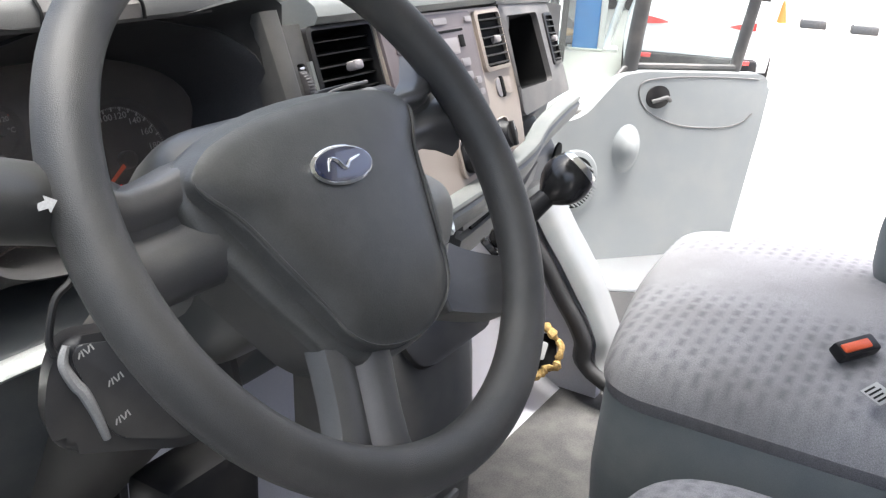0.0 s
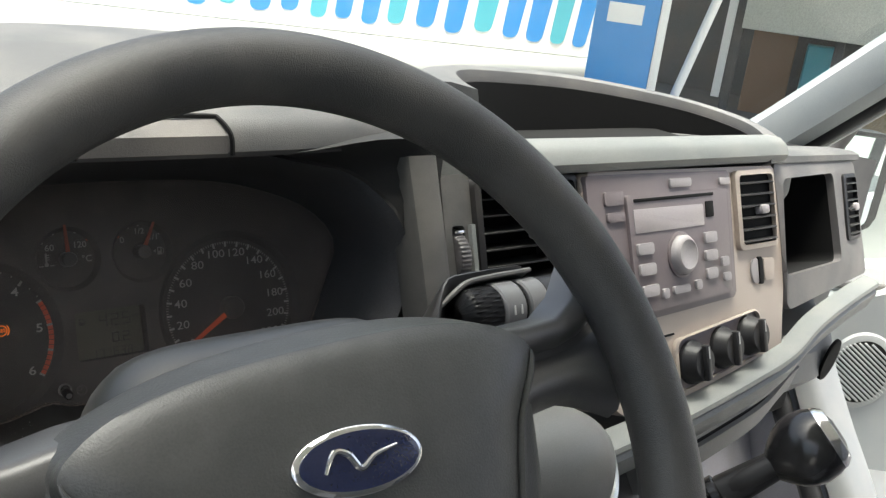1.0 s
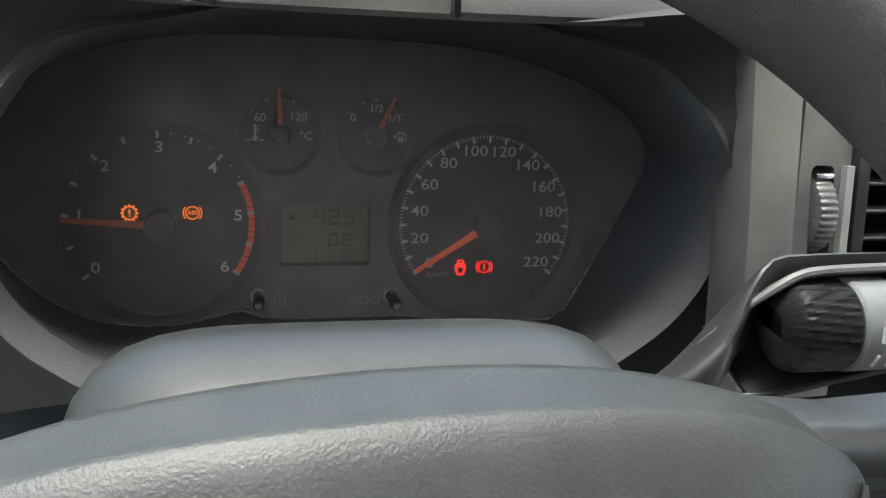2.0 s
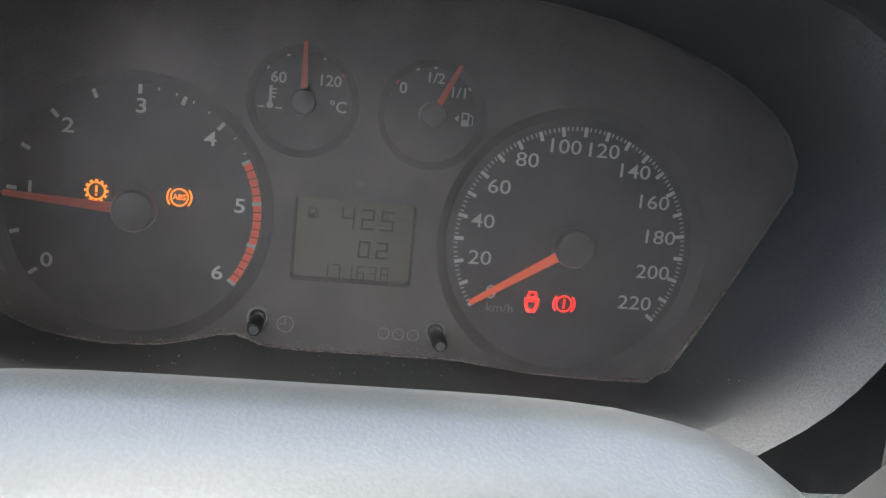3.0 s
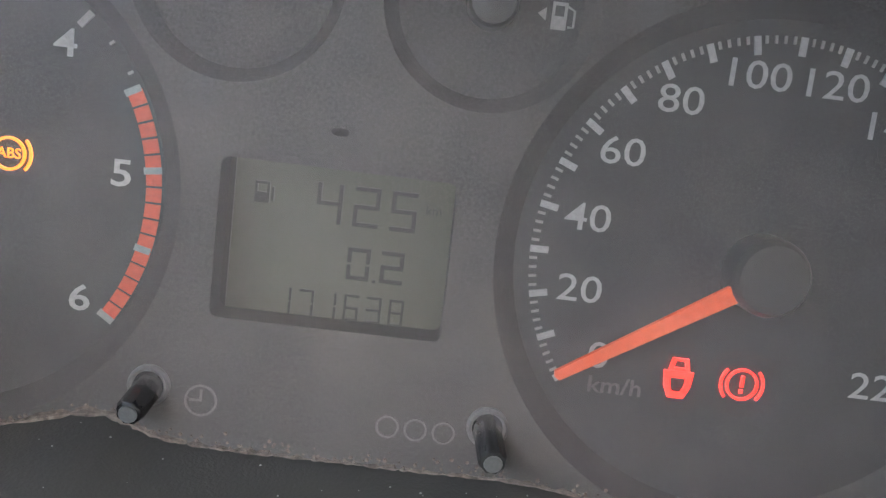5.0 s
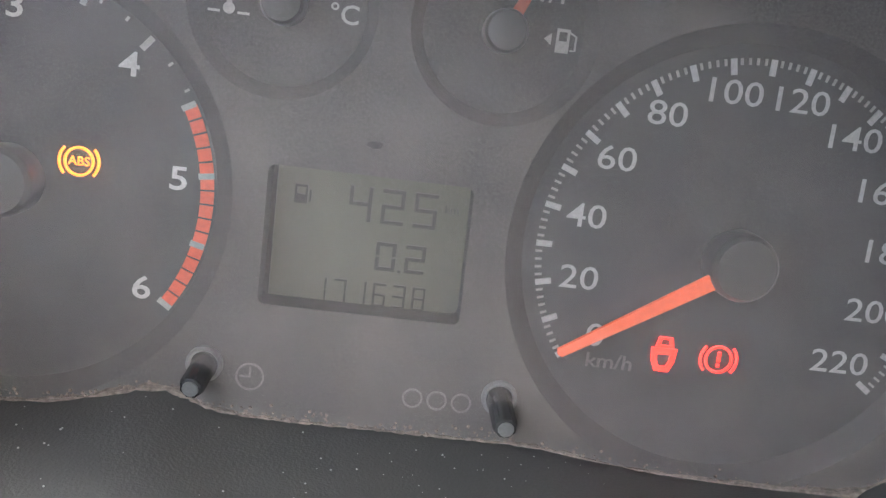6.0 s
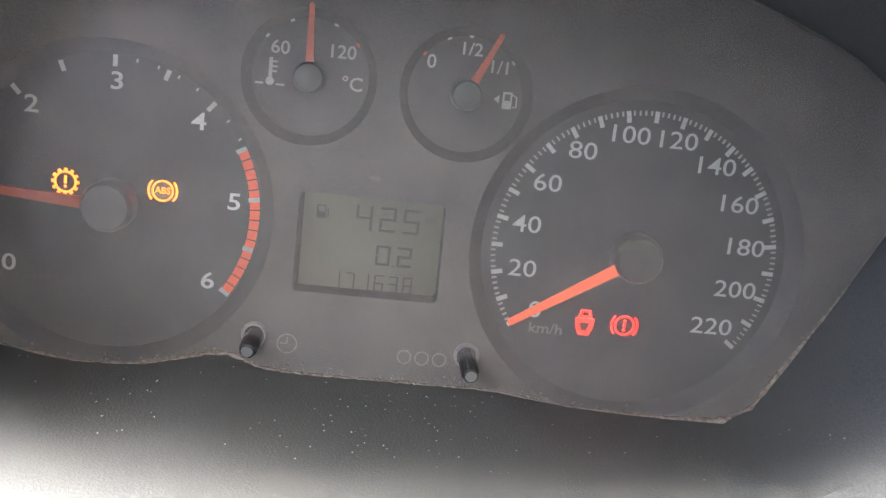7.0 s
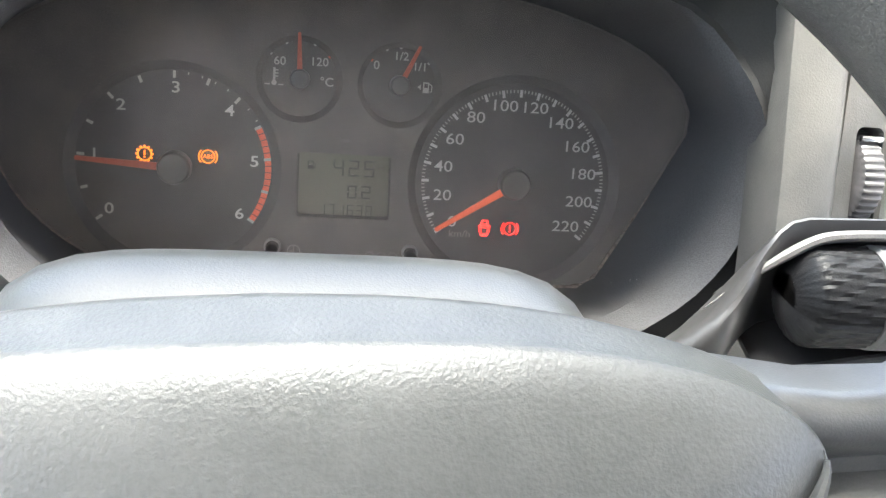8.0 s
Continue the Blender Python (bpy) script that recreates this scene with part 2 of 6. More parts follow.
def add_box(bm, lo, hi, bevel=0.0, seg=2, m=None):
    vs = [bm.verts.new(((lo, hi)[i][0], (lo, hi)[j][1], (lo, hi)[k][2])) for i in (0, 1) for j in (0, 1) for k in (0, 1)]
    fs = [bm.faces.new([vs[i] for i in q]) for q in ((0, 1, 3, 2), (4, 6, 7, 5), (0, 4, 5, 1), (2, 3, 7, 6), (0, 2, 6, 4), (1, 5, 7, 3))]
    if bevel:
        es = list({e for f in fs for e in f.edges})
        made = bmesh.ops.bevel(bm, geom=es, offset=bevel, segments=seg, profile=0.5, affect="EDGES")
        vs = list({v for f in made["faces"] for v in f.verts} | {v for v in vs if v.is_valid})
    if m is not None:
        bmesh.ops.transform(bm, matrix=m, verts=[v for v in vs if v.is_valid])
    return bm


def box(lo, hi, bevel=0.0, seg=2, m=None):
    return add_box(bmesh.new(), lo, hi, bevel, seg, m)


def rounded(points, radius, steps=5):
    """A polygon with its corners rounded."""
    out = []
    n = len(points)
    for i in range(n):
        a, b, c = (Vector(points[(i + k) % n]) for k in (-1, 0, 1))
        u, v = (a - b), (c - b)
        r = min(radius, u.length * 0.48, v.length * 0.48)
        p, q = b + u.normalized() * r, b + v.normalized() * r
        for k in range(steps + 1):
            t = k / steps
            out.append((p * (1 - t) ** 2 + b * 2 * t * (1 - t) + q * t * t)[:2])
    return out


def add_prism(bm, outline, z0, z1, bevel=0.0, seg=3):
    low = [bm.verts.new((x, y, z0)) for x, y in outline]
    high = [bm.verts.new((x, y, z1)) for x, y in outline]
    n = len(outline)
    top = bm.faces.new(high)
    bm.faces.new(low[::-1])
    for i in range(n):
        bm.faces.new((low[i], low[(i + 1) % n], high[(i + 1) % n], high[i]))
    if bevel:
        bmesh.ops.bevel(bm, geom=list(top.edges), offset=bevel, segments=seg, profile=0.5, affect="EDGES")
    return bm


def prism(outline, z0, z1, bevel=0.0, seg=3):
    return add_prism(bmesh.new(), outline, z0, z1, bevel, seg)


def add_loft(bm, rings, closed=True, caps=True):
    """Skins rings of the same number of points."""
    rows = [[bm.verts.new(p) for p in r] for r in rings]
    n = len(rows[0])
    for a, b in zip(rows, rows[1:]):
        for i in range(n if closed else n - 1):
            j = (i + 1) % n
            bm.faces.new((a[i], a[j], b[j], b[i]))
    if caps and closed:
        bm.faces.new(rows[0][::-1])
        bm.faces.new(rows[-1])
    return bm


def loft(rings, closed=True, caps=True):
    return add_loft(bmesh.new(), rings, closed, caps)


def add_turned(bm, profile, steps=40, m=None, sweep=2 * math.pi):
    """Turns a profile of (radius, height) round z."""
    rings = [[Vector((r * math.cos(sweep * k / steps), r * math.sin(sweep * k / steps), h)) for k in range(steps)] for r, h in profile]
    if m is not None:
        rings = [[m @ p for p in r] for r in rings]
    return add_loft(bm, rings)


def turned(profile, steps=40, m=None):
    return add_turned(bmesh.new(), profile, steps, m)


def add_tube(bm, path, radii, steps=14, squash=1.0):
    """A tube along a path; radii: one for each point, or one for all."""
    path = [Vector(p) for p in path]
    if not isinstance(radii, (list, tuple)):
        radii = [radii] * len(path)
    side, rings = None, []
    for i, p in enumerate(path):
        way = (path[min(i + 1, len(path) - 1)] - path[max(i - 1, 0)]).normalized()
        if side is None:
            side = way.orthogonal().normalized()
        side = (side - way * side.dot(way)).normalized()
        up = way.cross(side)
        rings.append([p + radii[i] * (math.cos(a) * side + squash * math.sin(a) * up) for a in (2 * math.pi * k / steps for k in range(steps))])
    return add_loft(bm, rings)


def tube(path, radii, steps=14, squash=1.0):
    return add_tube(bmesh.new(), path, radii, steps, squash)


def smooth_path(points, per=8):
    """A Catmull-Rom curve through the points."""
    pts = [Vector(p) for p in points]
    out = []
    for i in range(len(pts) - 1):
        a, b, c, d = pts[max(i - 1, 0)], pts[i], pts[i + 1], pts[min(i + 2, len(pts) - 1)]
        for k in range(per):
            t = k / per
            out.append(0.5 * (2 * b + (c - a) * t + (2 * a - 5 * b + 4 * c - d) * t * t + (3 * b - a - 3 * c + d) * t ** 3))
    return out + [pts[-1]]


def add_torus(bm, big, small, steps=96, around=18, m=None, squash=1.0):
    rows = []
    for i in range(steps):
        a = 2 * math.pi * i / steps
        row = []
        for k in range(around):
            b = 2 * math.pi * k / around
            p = Vector(((big + small * math.cos(b)) * math.cos(a), (big + small * math.cos(b)) * math.sin(a), squash * small * math.sin(b)))
            row.append(bm.verts.new(m @ p if m is not None else p))
        rows.append(row)
    for i in range(steps):
        for k in range(around):
            bm.faces.new((rows[i][k], rows[(i + 1) % steps][k], rows[(i + 1) % steps][(k + 1) % around], rows[i][(k + 1) % around]))
    return bm


def torus(big, small, steps=96, around=18, m=None, squash=1.0):
    return add_torus(bmesh.new(), big, small, steps, around, m, squash)


def add_text(bm, words, size, x, y, z=0.0, align="CENTER", stretch=1.0, turn=0.0, heavy=0.012):
    """Adds raised lettering in the built-in font, centred on (x, y)."""
    data = bpy.data.curves.new("words", "FONT")
    data.body, data.size, data.align_x, data.align_y, data.extrude = words, size, align, "CENTER", 0.00008
    data.offset = size * heavy
    data.resolution_u = 3
    ob = new("words", data)
    bpy.context.view_layer.update()
    me = bpy.data.meshes.new_from_object(ob.evaluated_get(bpy.context.evaluated_depsgraph_get()))
    me.transform(pose(x, y, z, 0, 0, turn) @ Matrix.Diagonal((stretch, 1, 1, 1)))
    bm.from_mesh(me)
    bpy.data.objects.remove(ob)
    bpy.data.meshes.remove(me)
    bpy.data.curves.remove(data)
    return bm


def add_arc(bm, cx, cy, r0, r1, a0, a1, z0, z1, steps=16):
    """A flat ring sector; angles in degrees from the x axis."""
    ring = []
    for k in range(steps + 1):
        a = radians(a0 + (a1 - a0) * k / steps)
        c, s = math.cos(a), math.sin(a)
        ring.append([(cx + r0 * c, cy + r0 * s, z0), (cx + r1 * c, cy + r1 * s, z0), (cx + r1 * c, cy + r1 * s, z1), (cx + r0 * c, cy + r0 * s, z1)])
    return add_loft(bm, ring)


def ellipse(cx, cy, hw, top, bottom, power=3.0, steps=72):
    """A squared-off oval outline, with its own height above and below the centre."""
    out = []
    for k in range(steps):
        a = 2 * math.pi * k / steps
        c, s = math.cos(a), math.sin(a)
        r = (abs(c) ** power + abs(s) ** power) ** (-1 / power)
        out.append((cx + hw * r * c, cy + (top if s > 0 else bottom) * r * s))
    return out


def polar_outline(points, cx, cy, steps=96):
    """The outline through the points, taken again at even angles round a centre."""
    fine = [p[:2] for p in smooth_path([(*p, 0) for p in points + points[:1]], 10)[:-1]]
    polar = sorted((math.atan2(y - cy, x - cx) % (2 * math.pi), math.hypot(x - cx, y - cy)) for x, y in fine)
    polar = [(polar[-1][0] - 2 * math.pi, polar[-1][1])] + polar + [(polar[0][0] + 2 * math.pi, polar[0][1])]
    out, k = [], 0
    for i in range(steps):
        a = 2 * math.pi * i / steps
        while polar[k + 1][0] < a:
            k += 1
        (a0, r0), (a1, r1) = polar[k], polar[k + 1]
        r = r0 + (r1 - r0) * (a - a0) / max(1e-9, a1 - a0)
        out.append((cx + r * math.cos(a), cy + r * math.sin(a)))
    return out


CLUSTER = plane_frame(0.0, 0.0, 0.75, 19)
WHEEL = plane_frame(-0.0243, -0.3485, 0.8224, 35.3)
STACK = plane_frame(0.50, -0.12, 0.80, 20, 4, -1.5)
SIDE = plane_frame(0.6716, -0.1095, 0.7958, 20, 15, -5.0)

# gauge plate with scallops under the dials, and the opening of the hood in front of it
edge_up = [(0.189, 0.034), (0.187, 0.050), (0.172, 0.067), (0.146, 0.0817), (0.098, 0.096), (0.045, 0.101)]
edge_low = [(-0.176, 0.0), (-0.160, -0.026), (-0.1307, -0.0480), (-0.105, -0.0540), (-0.0866, -0.0548), (-0.0690, -0.0530), (-0.0560, -0.0490), (-0.0440, -0.0475), (-0.0296, -0.0520), (0.0135, -0.0525), (0.0339, -0.0525), (0.0462, -0.0525), (0.0589, -0.0540), (0.0761, -0.0560), (0.0972, -0.0570), (0.1183, -0.0572), (0.1326, -0.0570), (0.1420, -0.0525), (0.1558, -0.0290), (0.1693, -0.0045)]
PLATE = polar_outline(edge_up + [(-x, y) for x, y in edge_up[::-1]] + edge_low, 0.0, 0.02)
rim_half = [(0.055, 0.8955), (0.104, 0.8855), (0.130, 0.8800), (0.147, 0.8710), (0.163, 0.8510), (0.174, 0.8300), (0.177, 0.8060), (0.173, 0.7770), (0.163, 0.7560), (0.150, 0.7410), (0.124, 0.7220), (0.080, 0.7120)]
OPENING = polar_outline([(0.008, 0.897)] + rim_half + [(0.008, 0.708)] + [(0.016 - x, z) for x, z in rim_half[::-1]], 0.008, 0.805)

# ---- the van's shell ----
def shell():
    tagged(part("floor", box((-0.62, -1.5, -0.04), (1.36, 0.62, 0.0), 0.004), "mat"), "dusty dark rubber floor of the van cab", "floor", kind="structure")
    tagged(part("wall_front", box((-0.5, 0.66, -0.02), (1.26, 0.70, 0.62), 0.003), "void"), "dark firewall behind the dashboard", "wall", kind="structure")
    tagged(part("wall_back", box((-0.62, -1.56, -0.3), (1.5, -1.5, 1.66), 0.003), "dash_mid"), "grey bulkhead behind the seats", "wall", kind="structure")
    roof = [[(x, y, zo) for x, y in ((-0.5, -1.54), (-0.5, -0.46), (-0.2, -0.30), (0.1, -0.20), (0.36, -0.17), (0.62, -0.20), (0.92, -0.30), (1.2, -0.46), (1.36, -0.50), (1.36, -1.54))] for zo in (1.62, 1.66)]
    tagged(part("ceiling", loft(roof), "headliner"), "grey fabric headliner", "ceiling", kind="structure")
    # passenger-side screen pillar, with its pale inner trim
    pillar = thing("windscreen_pillar", Matrix(), "pale grey trimmed windscreen pillar beside the passenger door", "pillar", kind="structure")
    rake = smooth_path([(0, 0.33, 0.70), (0, 0.27, 0.76), (0, 0.20, 0.82), (0, 0.05, 0.957), (0, -0.10, 1.10), (0, -0.24, 1.27), (0, -0.36, 1.45), (0, -0.45, 1.64)], 4)
    shape = ((-0.026, 0.036, 0.02), (-0.032, 0.010, 0.003), (-0.026, -0.010, -0.012), (-0.003, -0.020, -0.020), (0.026, -0.012, -0.014), (0.03, 0.03, 0.02), (0.0, 0.050, 0.033))
    part("trim", loft([[p + Vector((1.18 + a, b, c)) for a, b, c in shape] for p in rake]), "door_trim", pillar)
    part("seal", tube([p + Vector((1.205, -0.019, -0.021)) for p in rake], 0.010, 10), "door_dark", pillar, "black rubber door seal")
    part("body_edge", tube([p + Vector((1.224, -0.020, -0.022)) for p in rake], 0.009, 10), "aperture", pillar, "white painted body edge")
    tagged(part("windscreen_pillar", loft([[p + Vector((-0.47 - a, b, c)) for a, b, c in shape] for p in rake]), "door_trim"), "pale grey trimmed windscreen pillar beside the driver door", "pillar", kind="structure")
    # the screen
    rows = [[(-0.45 + 1.60 * i / 12, p.y + 0.04 + 0.27 * (1 - (i / 6 - 1) ** 2), p.z + 0.02) for i in range(13)] for p in rake]
    screen = part("windscreen", loft(rows, closed=False), "screen")
    screen.visible_shadow = False
    tagged(screen, "clear raked windscreen glass with light dust and a painted reflection veil", "windscreen", kind="structure")
    # white bonnet ahead of the screen, unseen, added to bounce light inside
    rings = []
    for y, z, drop in ((0.74, 0.60, 0.03), (0.95, 0.56, 0.04), (1.25, 0.46, 0.06), (1.5, 0.32, 0.09), (1.62, 0.15, 0.1)):
        rings.append([(0.36 + 0.86 * (k / 6 - 1), y, z - drop * (k / 6 - 1) ** 2) for k in range(13)])
    rings = [r + [(x, y, z - 0.03) for x, y, z in r[::-1]] for r in rings]
    tagged(part("bonnet", loft(rings), "paint"), "white painted van bonnet, added to bounce light into the cab", "bonnet", kind="structure")
    # sills below the door openings
    for x in (1.25, -0.62):
        sill = prism(rounded([(x, -0.30), (x + 0.13, -0.30), (x + 0.13, -0.02), (x + 0.1, 0.03), (x, 0.03)], 0.02), -1.3, 0.3)
        bmesh.ops.transform(sill, matrix=Matrix(((1, 0, 0, 0), (0, 0, -1, 0), (0, 1, 0, 0), (0, 0, 0, 1))), verts=sill.verts)
        tagged(part("door_sill", sill, "paint"), "white painted door sill and step", "sill", kind="structure")


    # closed driver door behind the camera, unseen, added to keep side light out
    d = thing("door_2", Matrix(), "unseen closed driver door with plain grey trim, added to block light", "door", kind="structure")
    part("inner_trim", box((-0.74, -1.25, -0.2), (-0.68, 0.35, 0.86), 0.01), "door_trim", d)
    part("window_frame", box((-0.74, -1.25, 0.86), (-0.69, -1.17, 1.62), 0.01), "door_dark", d)
    g = part("pane", box((-0.72, -1.17, 0.862), (-0.715, 0.30, 1.62)), "pane", d)
    g.visible_shadow = False
    # body round the passenger door opening, with its rubber seal
    ap = thing("door_aperture", Matrix(), "pale painted body edge of the passenger door opening", "door opening", kind="structure")
    stations = (((0.20, 0.62), (0.165, 0.64)), ((0.115, 0.45), (0.075, 0.47)), ((0.055, 0.35), (0.012, 0.37)), ((0.012, 0.295), (-0.030, 0.312)), ((-0.030, 0.235), (-0.066, 0.260)), ((-0.065, 0.190), (-0.095, 0.204)), ((-0.090, 0.144), (-0.120, 0.150)), ((-0.112, 0.08), (-0.142, 0.085)), ((-0.30, 0.03), (-0.30, 0.06)))
    inner = smooth_path([(1.19, *a) for a, b in stations], 5)
    outer = smooth_path([(1.20, *b) for a, b in stations], 5)
    part("edge", loft([[p, p.lerp(q, 0.3) + Vector((-0.018, 0, 0)), p.lerp(q, 0.75) + Vector((-0.014, 0, 0)), q, q + Vector((0.06, 0, 0)), p + Vector((0.06, 0, 0))] for p, q in zip(inner, outer)]), "aperture", ap)
    part("seal", tube([p + (p - q).normalized() * 0.016 + Vector((-0.014, 0, 0)) for p, q in zip(inner, outer)], [0.012 + 0.005 * min(1, k / 10) for k in range(len(inner))], 10), "door_dark", ap, "black rubber door seal")
    part("seal_lip", tube([p + (p - q).normalized() * 0.038 + Vector((-0.004, 0, 0)) for p, q in zip(inner, outer)], 0.005, 8), "spoke", ap)
    kick = prism([(0.66, -0.02), (0.66, 0.60), (0.30, 0.70), (0.21, 0.64), (0.125, 0.45), (0.065, 0.35), (0.022, 0.295), (-0.018, 0.235), (-0.052, 0.185), (-0.078, 0.14), (-0.10, 0.05), (-0.10, -0.02)], 1.205, 1.235)
    bmesh.ops.transform(kick, matrix=Matrix(((0, 0, 1, 0), (1, 0, 0, 0), (0, 1, 0, 0), (0, 0, 0, 1))), verts=kick.verts)
    tagged(part("kick_panel", kick, "carpet"), "pale grey carpeted side of the passenger footwell", "kick panel", kind="structure")
    trim = thing("pillar_trim", Matrix(), "grey lower pillar trim with a dark oval opening", "trim", kind="structure")
    rows = [[(x, y, z) for y, z in ((0.03, 0.665 + r), (-0.050 + d, 0.650), (-0.088 + d, 0.612), (-0.092 + d, 0.575), (-0.070 + d, 0.550), (0.03, 0.535), (0.20, 0.535), (0.20, 0.665))] for x, d, r in ((0.62, 0.020, 0.0), (0.74, 0.008, 0.0), (0.85, 0.0, 0.0), (0.91, 0.004, 0.0), (0.945, 0.025, 0.0), (0.965, 0.070, 0.0))]
    part("panel", loft(rows), "trim_grey", trim)
    hole = prism(ellipse(0, 0, 0.018, 0.030, 0.030, 2.2, 28), -0.004, 0.0, 0.001)
    bmesh.ops.transform(hole, matrix=plane_frame(0.900, -0.0925, 0.595, -8, 4), verts=hole.verts)
    part("oval_opening", hole, "void", trim, "dark oval opening")
    toe = prism([(0.30, 0.40), (0.18, 0.36), (0.06, 0.04), (-0.02, 0.0), (0.30, 0.0)], 0.30, 1.20)
    bmesh.ops.transform(toe, matrix=Matrix(((0, 0, 1, 0), (1, 0, 0, 0), (0, 1, 0, 0), (0, 0, 0, 1))), verts=toe.verts)
    tagged(part("toe_board", toe, "carpet"), "pale grey carpeted toe board of the passenger footwell", "toe board", kind="structure")


M["aperture"] = material("pale_body_paint", (0.21, 0.22, 0.225), 0.4, spread=0.04, stain=0.2, stain_colour=(0.4, 0.37, 0.33), coat=0.2)
shell()


# ---- dashboard ----
def dashboard():
    dash = thing("dashboard", Matrix(), "worn dark grey plastic van dashboard with a pale centre band", "dashboard")
    # instrument recess: from the gauge plate out to the hood opening
    def opening(y, grow):
        ring = []
        for x, z in OPENING:
            under = min(1.0, max(0.0, (z - 0.850) / 0.035))
            ring.append(Vector((0.008 + (x - 0.008) * grow, y + 0.028 * under * under * (3 - 2 * under), 0.805 + (z - 0.805) * grow)))
        return ring
    plate = [CLUSTER @ Vector((u, v, 0.0062)) for u, v in PLATE]
    inner, roll, lip, flange, away = opening(-0.097, 0.950), opening(-0.107, 0.970), opening(-0.1125, 0.992), opening(-0.110, 1.012), [Vector((p.x, p.y, p.z if p.z > 0.805 else 0.805 + (p.z - 0.805) * 1.35)) for p in opening(-0.02, 1.03)]
    start = [p.lerp(q, 0.06) + Vector((0, 0, 0.0)) for p, q in zip(plate, inner)]
    mid = [p.lerp(q, 0.5) * 1.0 for p, q in zip(plate, inner)]
    # the front of the recess runs on sideways to the strips beside it
    wing = []
    for p in flange:
        dx, dz = p.x - 0.008, p.z - 0.805
        side = min(1.0, max(0.0, (abs(dx) - 0.03) / 0.08)) * min(1.0, max(0.0, (p.z - 0.712) / 0.03))
        reach = min(0.190 / max(1e-6, abs(dx)), 0.102 / max(1e-6, abs(dz)))
        grow = 1 + (max(1.0, reach) - 1) * side * side * (3 - 2 * side)
        wing.append(Vector((0.008 + dx * grow, p.y + 0.002 + (-0.108 - p.y - 0.002) * min(1.0, side * 2), 0.805 + dz * grow)))
    away = [Vector((p.x, q.y, min(p.z, q.z) if p.z < 0.74 else p.z)) for p, q in zip(wing, away)]
    n = len(plate)
    part("instrument_recess", loft([plate, start, mid, inner, roll, lip], caps=False), "binnacle", dash, "dark recess round the gauges, its dusty ledge painted paler for the light")
    part("recess_front", loft([lip, flange, wing, away], caps=False), "recess_front", dash, "matt dark front of the recess")
    specks = bmesh.new()
    rnd = random.Random(11)
    for k in range(150):
        i = rnd.uniform(n // 2 + 5, n - 6)
        t, f = rnd.uniform(0.04, 0.7), i - int(i)
        low, high = plate[int(i)].lerp(plate[int(i) + 1], f), inner[int(i)].lerp(inner[int(i) + 1], f)
        r = rnd.uniform(0.0001, 0.00032)
        add_turned(specks, [(r * 0.6, -r * 0.5), (r, 0.0), (r * 0.6, r * 0.6), (0.00005, r * 0.8)], 6, Matrix.Translation(low.lerp(high, t)))
    part("dust_specks", specks, "print_dim", dash, "pale specks of dust on the ledge")["kind"] = "stuff"
    # hood over the gauges
    rings = []
    for k in range(33):
        x = -0.30 + 0.60 * k / 32
        s = max(0.0, 1 - (abs(x - 0.005) / 0.30) ** 2.6)
        flat = max(0.0, 1 - (abs(x - 0.005) / 0.30) ** 4.5)
        e = max(0.0, 1 - (abs(x - 0.005) / 0.22) ** 3.0) if abs(x - 0.005) < 0.22 else 0.0
        front, ze, zc = -0.107 + 0.10 * (1 - e ** 0.5), 0.868 + 0.0355 * flat, 0.88 + 0.072 * s
        rings.append([(x, front + 0.016, ze - 0.008), (x, front + 0.002, ze - 0.006), (x, front - 0.001, ze - 0.002), (x, front + 0.001, ze + 0.009), (x, front + 0.009, ze + 0.0165), (x, front + 0.05, ze + (zc - ze) * 0.66),
                      (x, front + 0.10, ze + (zc - ze) * 0.93), (x, 0.06, zc), (x, 0.16, zc - 0.016), (x, 0.34, 0.80), (x, 0.66, 0.66), (x, 0.66, 0.62), (x, 0.08, 0.80), (x, 0.06, ze - 0.010)])
    part("hood", loft(rings), "hood", dash, "dark grey hood over the gauges")
    # stowage lid let into the hood
    ring = []
    for k in range(9):
        x = -0.058 + 0.088 * k / 8
        ring.append([(x, -0.1092, 0.9010), (x, -0.1086, 0.9118), (x, -0.1010, 0.9200), (x, -0.0950, 0.9150), (x, -0.1000, 0.9000)])
    part("stowage_lid", loft(ring), "lid", dash, "grey stowage lid")
    groove = bmesh.new()
    add_tube(groove, smooth_path([(-0.0600, -0.1095, 0.900), (-0.0600, -0.1086, 0.9125), (-0.0595, -0.1015, 0.9205), (-0.0560, -0.0990, 0.9218), (-0.020, -0.0985, 0.9222), (0.020, -0.0990, 0.9218), (0.0265, -0.1015, 0.9205), (0.0315, -0.1086, 0.9125), (0.0330, -0.1095, 0.900)], 4), 0.0015, 6)
    part("lid_joint", groove, "void", dash)
    # upright strip beside the gauges
    rings = []
    for v in (-0.110, -0.06, -0.02, 0.02, 0.05, 0.075, 0.092):
        a, b = -0.3295 - 0.055 * max(0.0, v), -0.3040 - 0.035 * max(0.0, v)
        rings.append([STACK @ Vector((u, v, w)) for u, w in ((a + 0.001, -0.030), (a, -0.004), (a + 0.0008, -0.0012), (a + 0.003, 0.0), (a + 0.012, 0.0012), (b - 0.006, 0.0012), (b - 0.0025, 0.0004), (b - 0.0004, -0.0020), (b + 0.0030, -0.0060), (b + 0.0030, -0.030))])
    part("upright_strip", loft(rings), "strip", dash, "grey upright strip beside the gauges")
